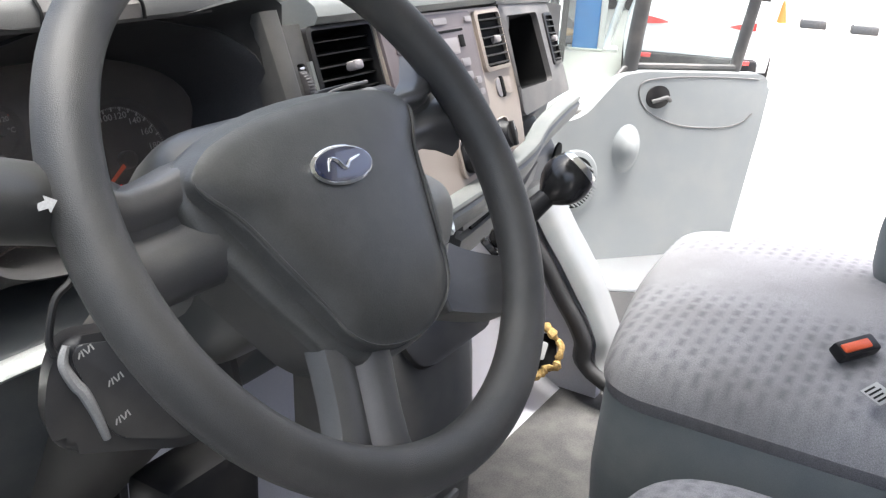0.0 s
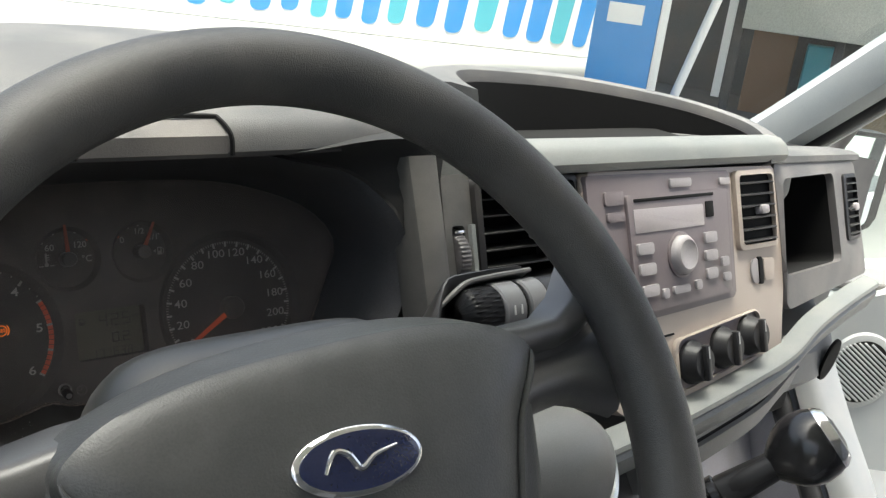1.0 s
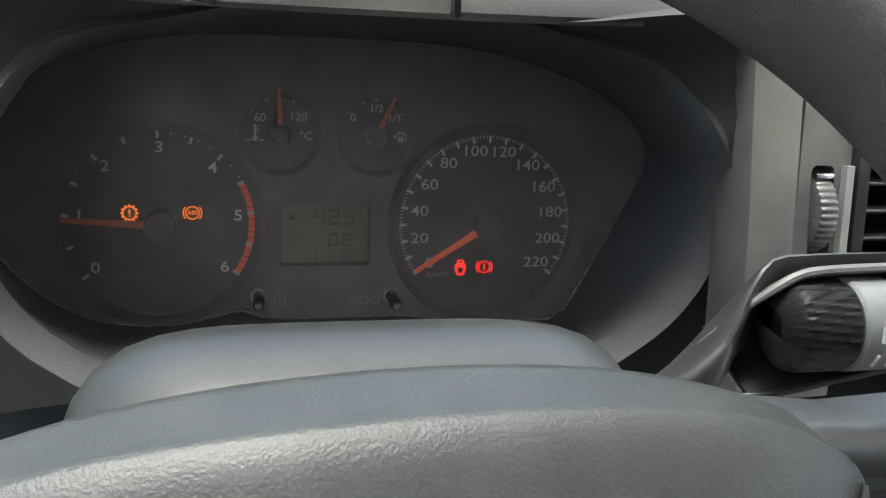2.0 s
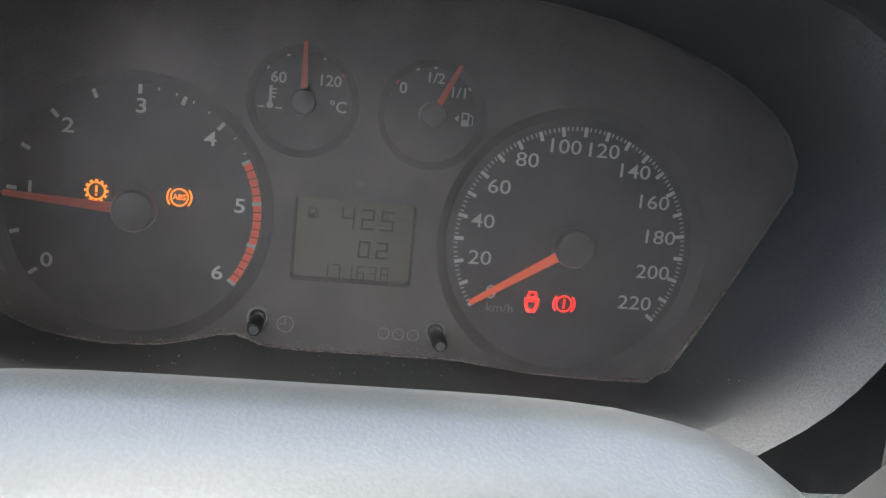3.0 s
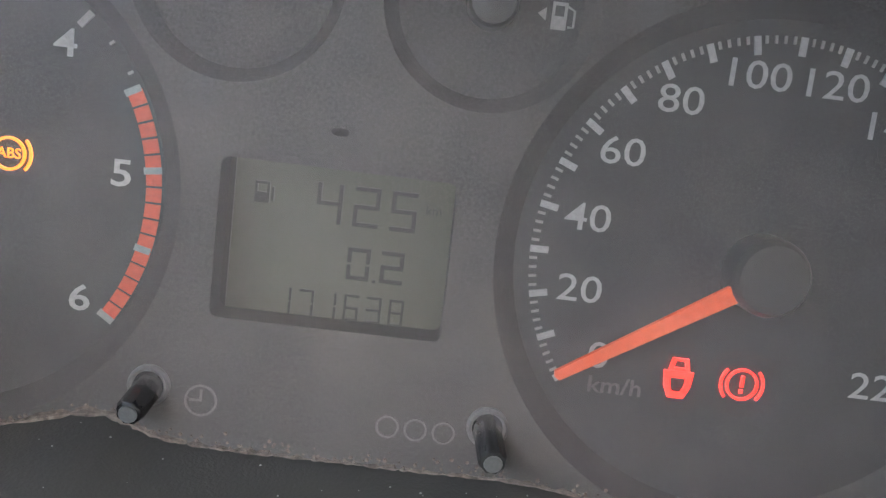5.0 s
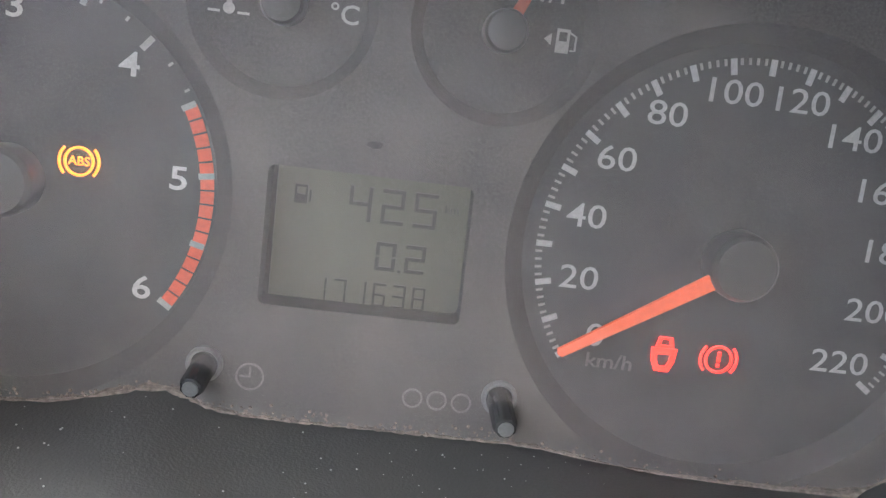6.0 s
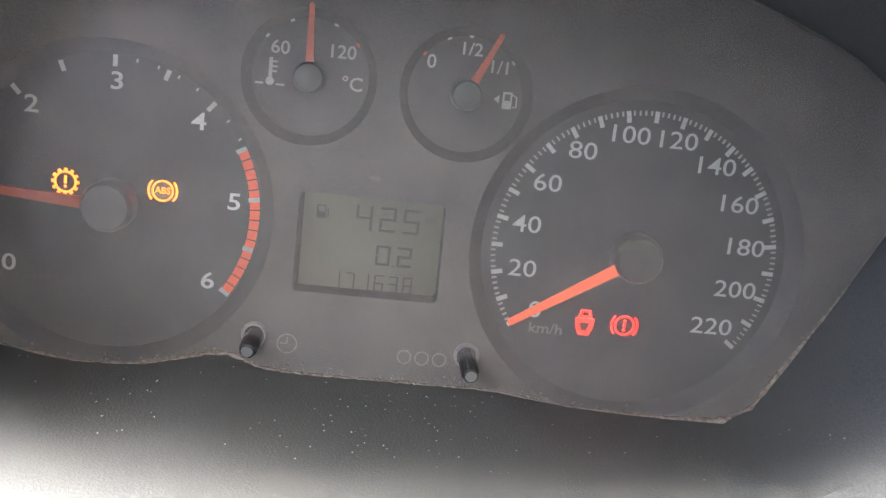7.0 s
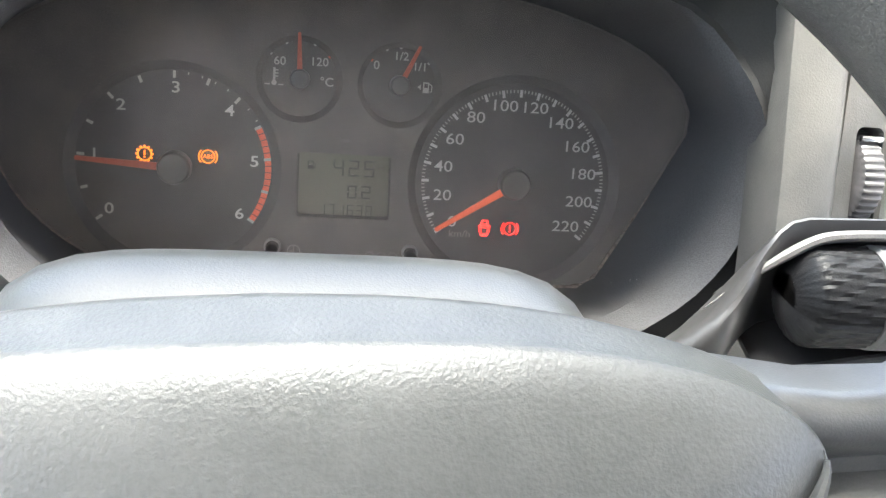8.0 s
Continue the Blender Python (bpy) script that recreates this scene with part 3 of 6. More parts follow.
    # panel with the slot of the vent's thumbwheel
    panel, slot = rounded([(-0.3025, 0.078), (-0.2745, 0.078), (-0.2745, -0.070), (-0.3025, -0.070)], 0.002, 6), rounded([(-0.2965, 0.0405), (-0.2835, 0.0405), (-0.2825, -0.0030), (-0.2945, -0.0030)], 0.004, 6)
    part("slot_panel", loft([[STACK @ Vector((u, v, w)) for u, v in ring] for ring, w in ((panel, -0.03), (panel, -0.0050), (slot, -0.0045), (slot, -0.024))], caps=False), "strip", dash, "grey panel round the thumbwheel's slot")
    part("slot_frame", loft([[STACK @ Vector((u, v, w)) for u, w in ((-0.2800, -0.006), (-0.2796, -0.0010), (-0.2775, 0.0010), (-0.2755, -0.0010), (-0.2750, -0.006))] for v in (-0.012, 0.0, 0.036, 0.0405)]), "dash_light", dash, "pale edge beside the thumbwheel")
    # tray lip and deck under the screen
    lip_line = smooth_path([(0.24, -0.03, 0.935), (0.32, 0.05, 0.934), (0.44, 0.10, 0.926), (0.56, 0.11, 0.918), (0.69, 0.095, 0.904), (0.755, 0.060, 0.893), (0.775, 0.010, 0.882), (0.748, -0.036, 0.866), (0.712, -0.050, 0.842)], 8)
    rings = []
    for i, p in enumerate(lip_line):
        q = lip_line[min(i + 1, len(lip_line) - 1)] - lip_line[max(i - 1, 0)]
        n = Vector((-q.y, q.x, 0)).normalized()
        e = max(0.0, (i / (len(lip_line) - 1) - 0.5) / 0.5)
        h, w = 0.07 - 0.038 * e, 1 - 0.10 * e
        g = 0.034 * max(0.0, 1 - i / 12) ** 1.5
        rings.append([p + n * a + Vector((0, 0, b)) for a, b in ((-0.004 - g, -h), (-0.006 - g, -0.012), (-0.004 - g, -0.003), (0.004 - 0.6 * g, 0.0), (0.014 * w, -0.003), (0.024 * w, -0.012), (0.026 * w, -h))])
    part("tray_lip", loft(rings), "dash", dash, "dark grey raised lip of the open tray")
    rings = []
    for i, p in enumerate(lip_line):
        q = lip_line[min(i + 1, len(lip_line) - 1)] - lip_line[max(i - 1, 0)]
        n = Vector((-q.y, q.x, 0)).normalized()
        e = max(0.0, (i / (len(lip_line) - 1) - 0.5) / 0.5)
        h, w = 0.07 - 0.038 * e, 1 - 0.10 * e
        g = 0.034 * max(0.0, 1 - i / 12) ** 1.5
        rings.append([p + n * a + Vector((0, 0, b)) for a, b in ((-0.0075 - g, -h), (-0.0095 - g, -0.014), (-0.006 - g, -0.014), (-0.004 - g, -h))])
    # thin dark sheet gives the inside of the lip its shade
    part("tray_shade", loft(rings), "void", dash, "near-black sheet inside the tray lip, for its shade")
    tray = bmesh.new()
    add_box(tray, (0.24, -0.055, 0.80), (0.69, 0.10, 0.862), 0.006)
    part("tray_floor", tray, "void", dash, "near-black floor of the open dash tray, shade put into its colour")
    rings = []
    for k in range(17):
        x = 0.22 + 0.98 * k / 16
        drop = 0.05 * max(0, (x - 0.7) / 0.5) ** 1.5
        rings.append([(x, 0.06, 0.86 - drop), (x, 0.16, 0.85 - drop), (x, 0.28, 0.79 - drop), (x, 0.34 + 0.2 * max(0.0, 1 - ((x - 0.36) / 0.8) ** 2), 0.66), (x, 0.34, 0.56), (x, 0.06, 0.66)])
    part("deck", loft(rings), "dash", dash, "dark grey deck under the windscreen")
    # pale band over the centre panel
    rings = []
    for k in range(25):
        a = -0.262 + 0.445 * k / 24
        rings.append([STACK @ Vector((a, b, c)) for b, c in ((0.074, -0.03), (0.074, 0.004), (0.080, 0.010), (0.090, 0.009), (0.099, 0.002), (0.104, -0.012), (0.106, -0.06), (0.08, -0.08))])
    part("band", loft(rings), "dash_light", dash, "pale grey band along the dash")
    # passenger side: frame of the open bin and the top above it
    frame_out = [(-0.005, 0.075), (0.325, 0.070), (0.340, -0.08), (0.0, -0.085)]
    hole = [(0.010, 0.055), (0.205, 0.057), (0.212, -0.052), (-0.005, -0.048)]
    bm = bmesh.new()
    o2, h2 = rounded(frame_out, 0.015), rounded(hole, 0.012)
    add_loft(bm, [[SIDE @ Vector((x, y, z)) for x, y in ring] for ring, z in ((o2, -0.05), (o2, 0.0), (h2, 0.004), (h2, -0.006))], caps=False)
    part("bin_frame", bm, "bin_grey", dash, "grey frame of the open bin")
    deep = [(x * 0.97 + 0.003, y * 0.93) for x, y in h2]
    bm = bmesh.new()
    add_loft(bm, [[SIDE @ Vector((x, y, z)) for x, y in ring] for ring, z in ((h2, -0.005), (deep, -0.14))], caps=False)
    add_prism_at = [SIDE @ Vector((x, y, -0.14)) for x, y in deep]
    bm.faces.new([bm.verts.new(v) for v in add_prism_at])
    part("bin_shade", bm, "void", dash, "near-black inside of the open bin, shade put into its colour")
    rings = []
    for k in range(13):
        a = -0.02 + 0.36 * k / 12
        rings.append([SIDE @ Vector((a, b, c)) for b, c in ((0.070, -0.012), (0.072, 0.003), (0.079, 0.004), (0.086, -0.006), (0.094, -0.035), (0.103, -0.09), (0.104, -0.2), (0.06, -0.2))])
    part("side_top", loft(rings), "dash", dash)
    # pale stepped edge below the centre and side panels
    line = [STACK @ Vector((a, b, 0.0)) for a, b in ((-0.16, -0.165), (-0.05, -0.160), (0.06, -0.150), (0.15, -0.138))] + [SIDE @ Vector((a, b, 0.0)) for a, b in ((0.06, -0.120), (0.2, -0.110), (0.33, -0.105))]
    profile = ((0.010, 0.020), (-0.010, 0.0205), (-0.0150, 0.0180), (-0.0165, 0.0140), (-0.0130, 0.0105), (-0.0125, 0.0080), (-0.0160, 0.0050), (-0.0155, 0.0), (-0.0060, -0.0200), (0.0, -0.0235), (0.020, -0.0240))
    part("roll", loft([[p + Vector((0.25 * dy, dy, dz)) for dy, dz in profile] for p in smooth_path(line, 6)]), "dash_light", dash, "pale grey stepped lower edge of the dash")
    line = smooth_path(line, 6)
    part("slot_panel", loft([[p + Vector((0.0, dy, dz)) for dy, dz in ((0.004, -0.020), (0.002, -0.034), (0.012, -0.036), (0.014, -0.046), (0.004, -0.048), (0.010, -0.078), (0.030, -0.090), (0.050, -0.090), (0.050, -0.020))] for p in line[6:26]]), "dash_mid", dash, "grey panel with an open slot below the edge")
    # dark strip in the slot stands for the shade inside it
    part("slot_shade", loft([[p + Vector((0.0, dy, dz)) for dy, dz in ((0.0085, -0.0350), (0.0085, -0.0475), (0.0125, -0.0475), (0.0125, -0.0350))] for p in line[8:20]]), "void", dash, "dark slot")
    # lower dash behind the column and across to the passenger side
    rings = []
    for k in range(15):
        x = -0.45 + 1.5 * k / 14
        y = 0.0 + max(0, (x - 0.5)) * 0.22
        rings.append([(x, y - 0.085, 0.672), (x, y - 0.12, 0.655), (x, y - 0.11, 0.60), (x, y - 0.05, 0.48), (x, y + 0.02, 0.42), (x, y + 0.2, 0.40), (x, y + 0.2, 0.665)])
    part("lower_panel", loft(rings), "lower", dash, "blue-grey lower dash panel")
    left = [[(x, y, z) for y, z in ((-0.100, 0.757), (-0.118, 0.764), (-0.122, 0.78), (-0.120, 0.80), (-0.108, 0.812), (-0.08, 0.86), (-0.02, 0.88), (0.1, 0.88), (0.1, 0.757))] for x in (-0.46, -0.35, -0.25, -0.185)]
    part("left_panel", loft(left), "dash", dash)
    rail = [[(x, -0.128 + 0.012 * math.cos(a), 0.664 + 0.0055 * math.sin(a)) for a in (2 * math.pi * k / 10 for k in range(10))] for x in (-0.46, -0.3, -0.17, -0.08)]
    part("trim_rail", loft(rail), "chrome_dull", dash, "thin bright trim rail")
    low = [[(x, y, z) for y, z in ((-0.100, 0.655), (-0.108, 0.67), (-0.106, 0.700), (-0.09, 0.712), (-0.02, 0.712), (-0.02, 0.655))] for x in (-0.46, -0.36, -0.26, -0.20)]
    part("knee_panel", loft(low), "dash_mid", dash, "warm grey knee panel beside the column")
    part("fuse_cover", box((-0.02, -0.16, 0.30), (0.10, -0.10, 0.50), 0.012), "black", dash, "black box under the column")
    body = bmesh.new()
    add_box(body, (0.19, 0.06, 0.40), (1.12, 0.6, 0.76), 0.01)
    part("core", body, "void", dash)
    return dash


dashboard()


def paper_slip():
    p = thing("paper_slip", Matrix.Translation((0.337, -0.012, 0.8622)) @ pose(0, 0, 0, -14, 0, -3), "white paper slip standing in the dash tray", "paper")
    rows = [[(x, 0.0012 * math.sin(50 * x) + t, z) for t, z in ((0.0, 0.0), (0.0, 0.0195), (0.0006, 0.0198), (0.0012, 0.0195), (0.0012, 0.0))] for x in (-0.029, -0.015, 0.0, 0.015, 0.029)]
    part("sheet", loft(rows), "wall", p)


paper_slip()


def centre_panel():
    panel = thing("centre_panel", STACK, "silver-beige centre panel of the dashboard, scuffed", "panel")
    face = bmesh.new()
    outline = rounded([(-0.152, 0.074), (0.174, 0.070), (0.168, -0.06), (0.152, -0.128), (-0.06, -0.143), (-0.12, -0.138), (-0.15, -0.110)], 0.012)
    add_prism(face, outline, -0.05, 0.0, 0.004)
    part("face", face, "stack", panel)
    # slit below the radio, card slot
    bm = bmesh.new()
    add_box(bm, (-0.06, -0.0785, -0.001), (-0.038, -0.0765, 0.0012), 0.0005)
    part("coin_slit", bm, "void", panel)
    bm = prism(ellipse(0.113, -0.036, 0.009, 0.013, 0.013, 2.2, 28), -0.002, 0.002, 0.0006)
    part("key_slot", bm, "button", panel)
    bm = prism(rounded([(0.117, -0.022), (0.124, -0.022), (0.124, -0.05), (0.117, -0.05)], 0.003), -0.002, 0.0035, 0.0006)
    part("key_slot_mark", bm, "void", panel)
    part("blank_switch", prism(rounded([(0.127, -0.024), (0.148, -0.025), (0.147, -0.047), (0.127, -0.047)], 0.003), -0.002, 0.003, 0.001), "stack", panel)
    return panel


centre_panel()


def radio():
    unit = thing("car_radio", STACK, "grey car radio with a round volume knob and worn buttons", "radio")
    part("body", prism(rounded([(-0.150, 0.071), (0.072, 0.068), (0.068, -0.056), (-0.146, -0.060)], 0.005), -0.04, 0.004, 0.0015), "radio", unit)
    part("front_plate", prism(rounded([(-0.101, 0.052), (0.060, 0.051), (0.057, -0.050), (-0.097, -0.052)], 0.004), 0.0, 0.0075, 0.0015), "radio", unit)
    part("disc_slot", box((-0.092, 0.0450, 0.006), (0.034, 0.0480, 0.0085), 0.0008), "void", unit, "black disc slot")
    part("display", prism(rounded([(-0.094, 0.039), (0.015, 0.038), (0.015, 0.018), (-0.093, 0.018)], 0.002), 0.004, 0.0082, 0.0004), "lcd_dull", unit, "blank grey display")
    part("display_mark", prism(rounded([(0.019, 0.040), (0.032, 0.040), (0.032, 0.025), (0.019, 0.025)], 0.001), 0.004, 0.0084, 0.0004), "void", unit)
    part("volume_knob", turned([(0.0185, 0.006), (0.0180, 0.0125), (0.0150, 0.0160), (0.0135, 0.0165), (0.0120, 0.0155), (0.0, 0.0155)], 36, pose(-0.0270, -0.006, 0)), "button", unit, "round silver-grey volume knob")
    knob_ring = turned([(0.0212, 0.004), (0.0212, 0.0085), (0.0190, 0.0095), (0.0190, 0.004)], 36, pose(-0.0270, -0.006, 0))
    part("knob_ring", knob_ring, "radio", unit)
    for x, y, w, h in ((-0.082, 0.004, 0.023, 0.010), (-0.081, -0.014, 0.023, 0.010), (-0.079, -0.033, 0.023, 0.010), (0.022, 0.006, 0.020, 0.010), (0.021, -0.011, 0.020, 0.010), (0.020, -0.028, 0.018, 0.010), (-0.057, -0.038, 0.009, 0.009), (-0.032, -0.037, 0.026, 0.007), (-0.004, -0.036, 0.009, 0.009), (0.044, -0.019, 0.012, 0.009), (0.046, -0.034, 0.012, 0.008), (0.060, 0.058, 0.018, 0.007), (-0.015, 0.0595, 0.034, 0.008), (-0.116, 0.050, 0.026, 0.012), (-0.115, 0.034, 0.024, 0.008)):
        part("button", prism(rounded([(x - w / 2, y + h / 2), (x + w / 2, y + h / 2), (x + w / 2, y - h / 2), (x - w / 2, y - h / 2)], 0.002), 0.003, 0.0102 if abs(x) < 0.09 and y < 0.05 else 0.0062, 0.001), "button" if x > -0.1 else "radio", unit)
    return unit


radio()


def vent(m, w, h, slats, name_label, edge="black", deep=True):
    v = thing("air_vent", m, name_label, "air vent", group="dash air vents")
    out, inn = rounded([(-w / 2 - 0.005, h / 2 + 0.005), (w / 2 + 0.005, h / 2 + 0.005), (w / 2 + 0.005, -h / 2 - 0.005), (-w / 2 - 0.005, -h / 2 - 0.005)], 0.008), rounded([(-w / 2, h / 2), (w / 2, h / 2), (w / 2, -h / 2), (-w / 2, -h / 2)], 0.006)
    part("surround", loft([[(x, y, z) for x, y in r] for r, z in ((out, -0.02), (out, 0.003 if deep else 0.0045), (inn, 0.0045 if deep else 0.0060), (inn, -0.045 if deep else 0.0))], caps=False), edge, v)
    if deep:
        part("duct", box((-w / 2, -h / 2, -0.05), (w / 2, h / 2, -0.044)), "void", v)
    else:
        # flat black plate on the solid face stands for the duct's dark depth
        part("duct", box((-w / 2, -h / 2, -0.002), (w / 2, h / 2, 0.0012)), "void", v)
    for k in range(slats):
        y = h / 2 - h * (k + 0.7) / slats
        if deep:
            part("slat", box((-w / 2, -0.0009, -0.009), (w / 2, 0.0009, 0.009), 0.0006, 1, pose(0, y, -0.010, 14)), "vent_black", v)
        else:
            part("slat", box((-w / 2, -0.0009, -0.003), (w / 2, 0.0009, 0.003), 0.0006, 1, pose(0, y, 0.0040, 14)), "black", v)
    part("tab", box((0.001, -0.006, -0.004), (0.017, 0.004, 0.010), 0.003, 2, pose(0, 0.0, 0.0)), "button", v, "silver-grey vent tab")
    return v


vent(STACK @ pose(-0.214, 0.030, -0.004), 0.108, 0.078, 6, "black air vent with level slats beside the gauges")
vent(STACK @ pose(0.1190, 0.027, 0.0005), 0.066, 0.070, 6, "black air vent with a pale edge beside the radio", "stack", False)
vent(SIDE @ pose(0.276, 0.012, 0.001), 0.050, 0.075, 7, "black air vent with level slats at the passenger end", "black", False)


def thumb_wheel():
    w = thing("vent_thumbwheel", STACK @ pose(-0.2890, 0.0180, -0.0185), "black ribbed vent thumbwheel in a slot", "thumbwheel")
    rings = []
    for u, r in ((-0.0052, 0.0190), (-0.0046, 0.0205), (-0.0030, 0.0212), (0.0030, 0.0212), (0.0046, 0.0205), (0.0052, 0.0190)):
        rings.append([(u, (r - (0.0007 if k % 4 > 1 else 0.0)) * math.cos(2 * math.pi * k / 160), (r - (0.0007 if k % 4 > 1 else 0.0)) * math.sin(2 * math.pi * k / 160)) for k in range(160)])
    part("disc", loft(rings), "worn_wheel", w)
    part("lining", box((-0.0085, -0.024, -0.010), (0.0075, 0.0245, -0.006)), "void", w)
    part("clip", box((-0.0050, 0.0165, 0.0125), (0.0055, 0.0190, 0.0150), 0.0006), "chrome", w, "bright metal clip")


thumb_wheel()


def climate():
    c = thing("climate_control", STACK @ pose(0, 0, 0.001), "climate control plate with three black rotary knobs", "control panel")
    out = rounded([(-0.043, -0.083), (0.110, -0.073), (0.115, -0.119), (-0.043, -0.132)], 0.012)
    inn = [(x * 0.955 + 0.0015, y * 0.955 - 0.0045) for x, y in out]
    part("bezel", loft([[(x, y, z) for x, y in r] for r, z in ((out, -0.004), (out, 0.003), (inn, 0.004), (inn, -0.003))], caps=False), "stack", c)
    part("plate", prism(inn, -0.004, 0.0004), "radio", c)
    for x, y in ((-0.0165, -0.107), (0.0365, -0.102), (0.086, -0.0975)):
        k = part("knob", turned([(0.0205, 0.0), (0.0205, 0.004), (0.0185, 0.006), (0.0165, 0.015), (0.0150, 0.0165), (0.0, 0.0165)], 32, pose(x, y, 0)), "black", c)
        part("grip", box((x - 0.004, y - 0.0165, 0.010), (x + 0.004, y + 0.0165, 0.021), 0.002), "black", k)
        part("pointer", box((x - 0.0007, y + 0.004, 0.0208), (x + 0.0007, y + 0.015, 0.0214)), "print", k, "white pointer line")


climate()


# ---- gauges ----
def turned_open(profile, steps, m):
    """A turned wall without end caps."""
    return loft([[m @ Vector((r * math.cos(2 * math.pi * k / steps), r * math.sin(2 * math.pi * k / steps), h)) for k in range(steps)] for r, h in profile], caps=False)


def instrument_cluster():
    c = thing("instrument_cluster", CLUSTER, "dusty instrument cluster with two large dials and lit warning lamps", "instrument cluster")
    part("backing", prism([(x * 1.01, 0.02 + (y - 0.02) * 1.01) for x, y in PLATE], -0.016, -0.009), "well", c)
    SPEED, REV, TEMP, FUEL = (0.0935, 0.0), (-0.088, 0.0), (-0.0250, 0.0495), (0.0273, 0.0495)
    TOP = 0.006
    wells = []
    for (x, y), r, nm in ((SPEED, 0.0592, "speedometer"), (REV, 0.0552, "rev_counter"), (TEMP, 0.0224, "temperature_gauge"), (FUEL, 0.0224, "fuel_gauge")):
        ring = [(x + r * math.cos(a), y + r * math.sin(a)) for a in (2 * math.pi * k / 72 for k in range(72))]
        wells.append(ring)
        d = part(nm, turned([(r + 0.001, -0.002), (r + 0.001, 0.0006), (0.0, 0.0006)], 72, pose(x, y, 0)), "dial" if r > 0.03 else "face", c)
        w = 0.0048 if r > 0.03 else 0.0030
        part("well_wall", turned_open([(r, TOP), (r - 0.10 * w, TOP - 0.0004), (r - 0.45 * w, TOP - 0.0022), (r - 0.85 * w, 0.0014), (r - w, 0.0005)], 72, pose(x, y, 0)), "dial" if r > 0.03 else "face", d)
    window = rounded([(-0.0250, 0.0118), (0.0248, 0.0117), (0.0253, -0.0228), (-0.0249, -0.0229)], 0.0022)
    wells.append(window)
    bm = bmesh.new()
    for loop in [PLATE] + wells:
        vs = [bm.verts.new((x, y, TOP)) for x, y in loop]
        for k in range(len(vs)):
            bm.edges.new((vs[k], vs[(k + 1) % len(vs)]))
    bmesh.ops.triangle_fill(bm, use_beauty=True, use_dissolve=False, edges=bm.edges[:], normal=(0, 0, 1))
    part("mask", bm, "face", c, "dusty dark mask with openings for the dials", smooth=False)
    def tick(bm, cx, cy, ang, r0, r1, w, z=0.0011):
        add_box(bm, (r0, -w / 2, 0.0004), (r1, w / 2, z), 0, 1, pose(cx, cy, 0, 0, 0, ang))
    # speedometer
    marks, minor = bmesh.new(), bmesh.new()
    for k in range(111):
        a = 214.9 - 251 * k / 110
        if k % 5 == 0:
            tick(marks, *SPEED, a, 0.0471, 0.0511, 0.0015)
        else:
            tick(minor, *SPEED, a, 0.0494, 0.0511, 0.0006)
    for v in range(0, 221, 20):
        a = radians(215.2 - 251 * v / 220)
        r = 0.0400 + 0.0028 * max(0.0, math.sin(a)) ** 2 - 0.0006 * max(0.0, math.cos(a))
        words = bmesh.new()
        add_text(words, str(v), 0.0086, SPEED[0] + r * math.cos(a), SPEED[1] + r * math.sin(a), 0.0008, stretch=1.22, heavy=0.002)
        part("numeral", words, "print", c, "white speed numeral", smooth=False)
    part("scale", marks, "print", c, "white speed scale", smooth=False)["kind"] = "stuff"
    part("fine_scale", minor, "print_dim", c, "thin pale speed marks", smooth=False)["kind"] = "stuff"
    unit = bmesh.new()
    add_text(unit, "km/h", 0.0054, 0.0655, -0.0296, 0.0008, stretch=1.15)
    part("unit_word", unit, "faint", c, smooth=False)
    # rev counter
    marks, words, red = bmesh.new(), bmesh.new(), bmesh.new()
    for k in range(61):
        a = 216.4 - 250.8 * k / 60
        if k % 10 == 0:
            tick(marks, *REV, a, 0.0460, 0.0498, 0.0015)
        elif k % 5 == 0:
            tick(marks, *REV, a, 0.0460, 0.0496, 0.0015)
        elif k < 45 and k % 2 == 0 and k > 30:
            tick(marks, *REV, a, 0.0484, 0.0496, 0.0006)
    for k in range(15):
        a = 216.4 - 250.8 * (45 + k) / 60
        add_arc(red, *REV, 0.0464, 0.0497, a - 0.3, a - 3.9, 0.0004, 0.0010, 3)
    for v in range(7):
        a = radians(215.4 - 250.8 * v / 6)
        words = bmesh.new()
        add_text(words, str(v), 0.0082, REV[0] + 0.0411 * math.cos(a), REV[1] + 0.0411 * math.sin(a), 0.0008, stretch=1.25)
        # left-hand numerals take the dim print, shade put into their colour
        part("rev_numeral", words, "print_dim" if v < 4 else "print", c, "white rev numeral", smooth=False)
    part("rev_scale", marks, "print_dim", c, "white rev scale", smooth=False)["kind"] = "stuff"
    part("red_zone", red, "red_print", c, "red rev limit band", smooth=False)
    bars = bmesh.new()
    for y in (-0.0275, -0.0315):
        for k in range(5):
            add_box(bars, (-0.119 + 0.0026 * k, y - 0.0008, 0.0004), (-0.1172 + 0.0026 * k, y + 0.0008, 0.0008))
    part("faded_words", bars, "faded", c, "faded unreadable words", smooth=False)
    # small gauges
    marks, words, red = bmesh.new(), bmesh.new(), bmesh.new()
    for (cx, cy), hot in ((TEMP, 39), (FUEL, 141)):
        for a in (141, 112, 90, 68, 39):
            if (cx, cy) == TEMP and a == 90 or (cx, cy) == FUEL and a in (68,):
                continue
            one = bmesh.new()
            tick(one, cx, cy, a, 0.0189, 0.0223, 0.0014)
            part("gauge_mark", one, "red_shaded" if a == hot else "print_dim", c, smooth=False)
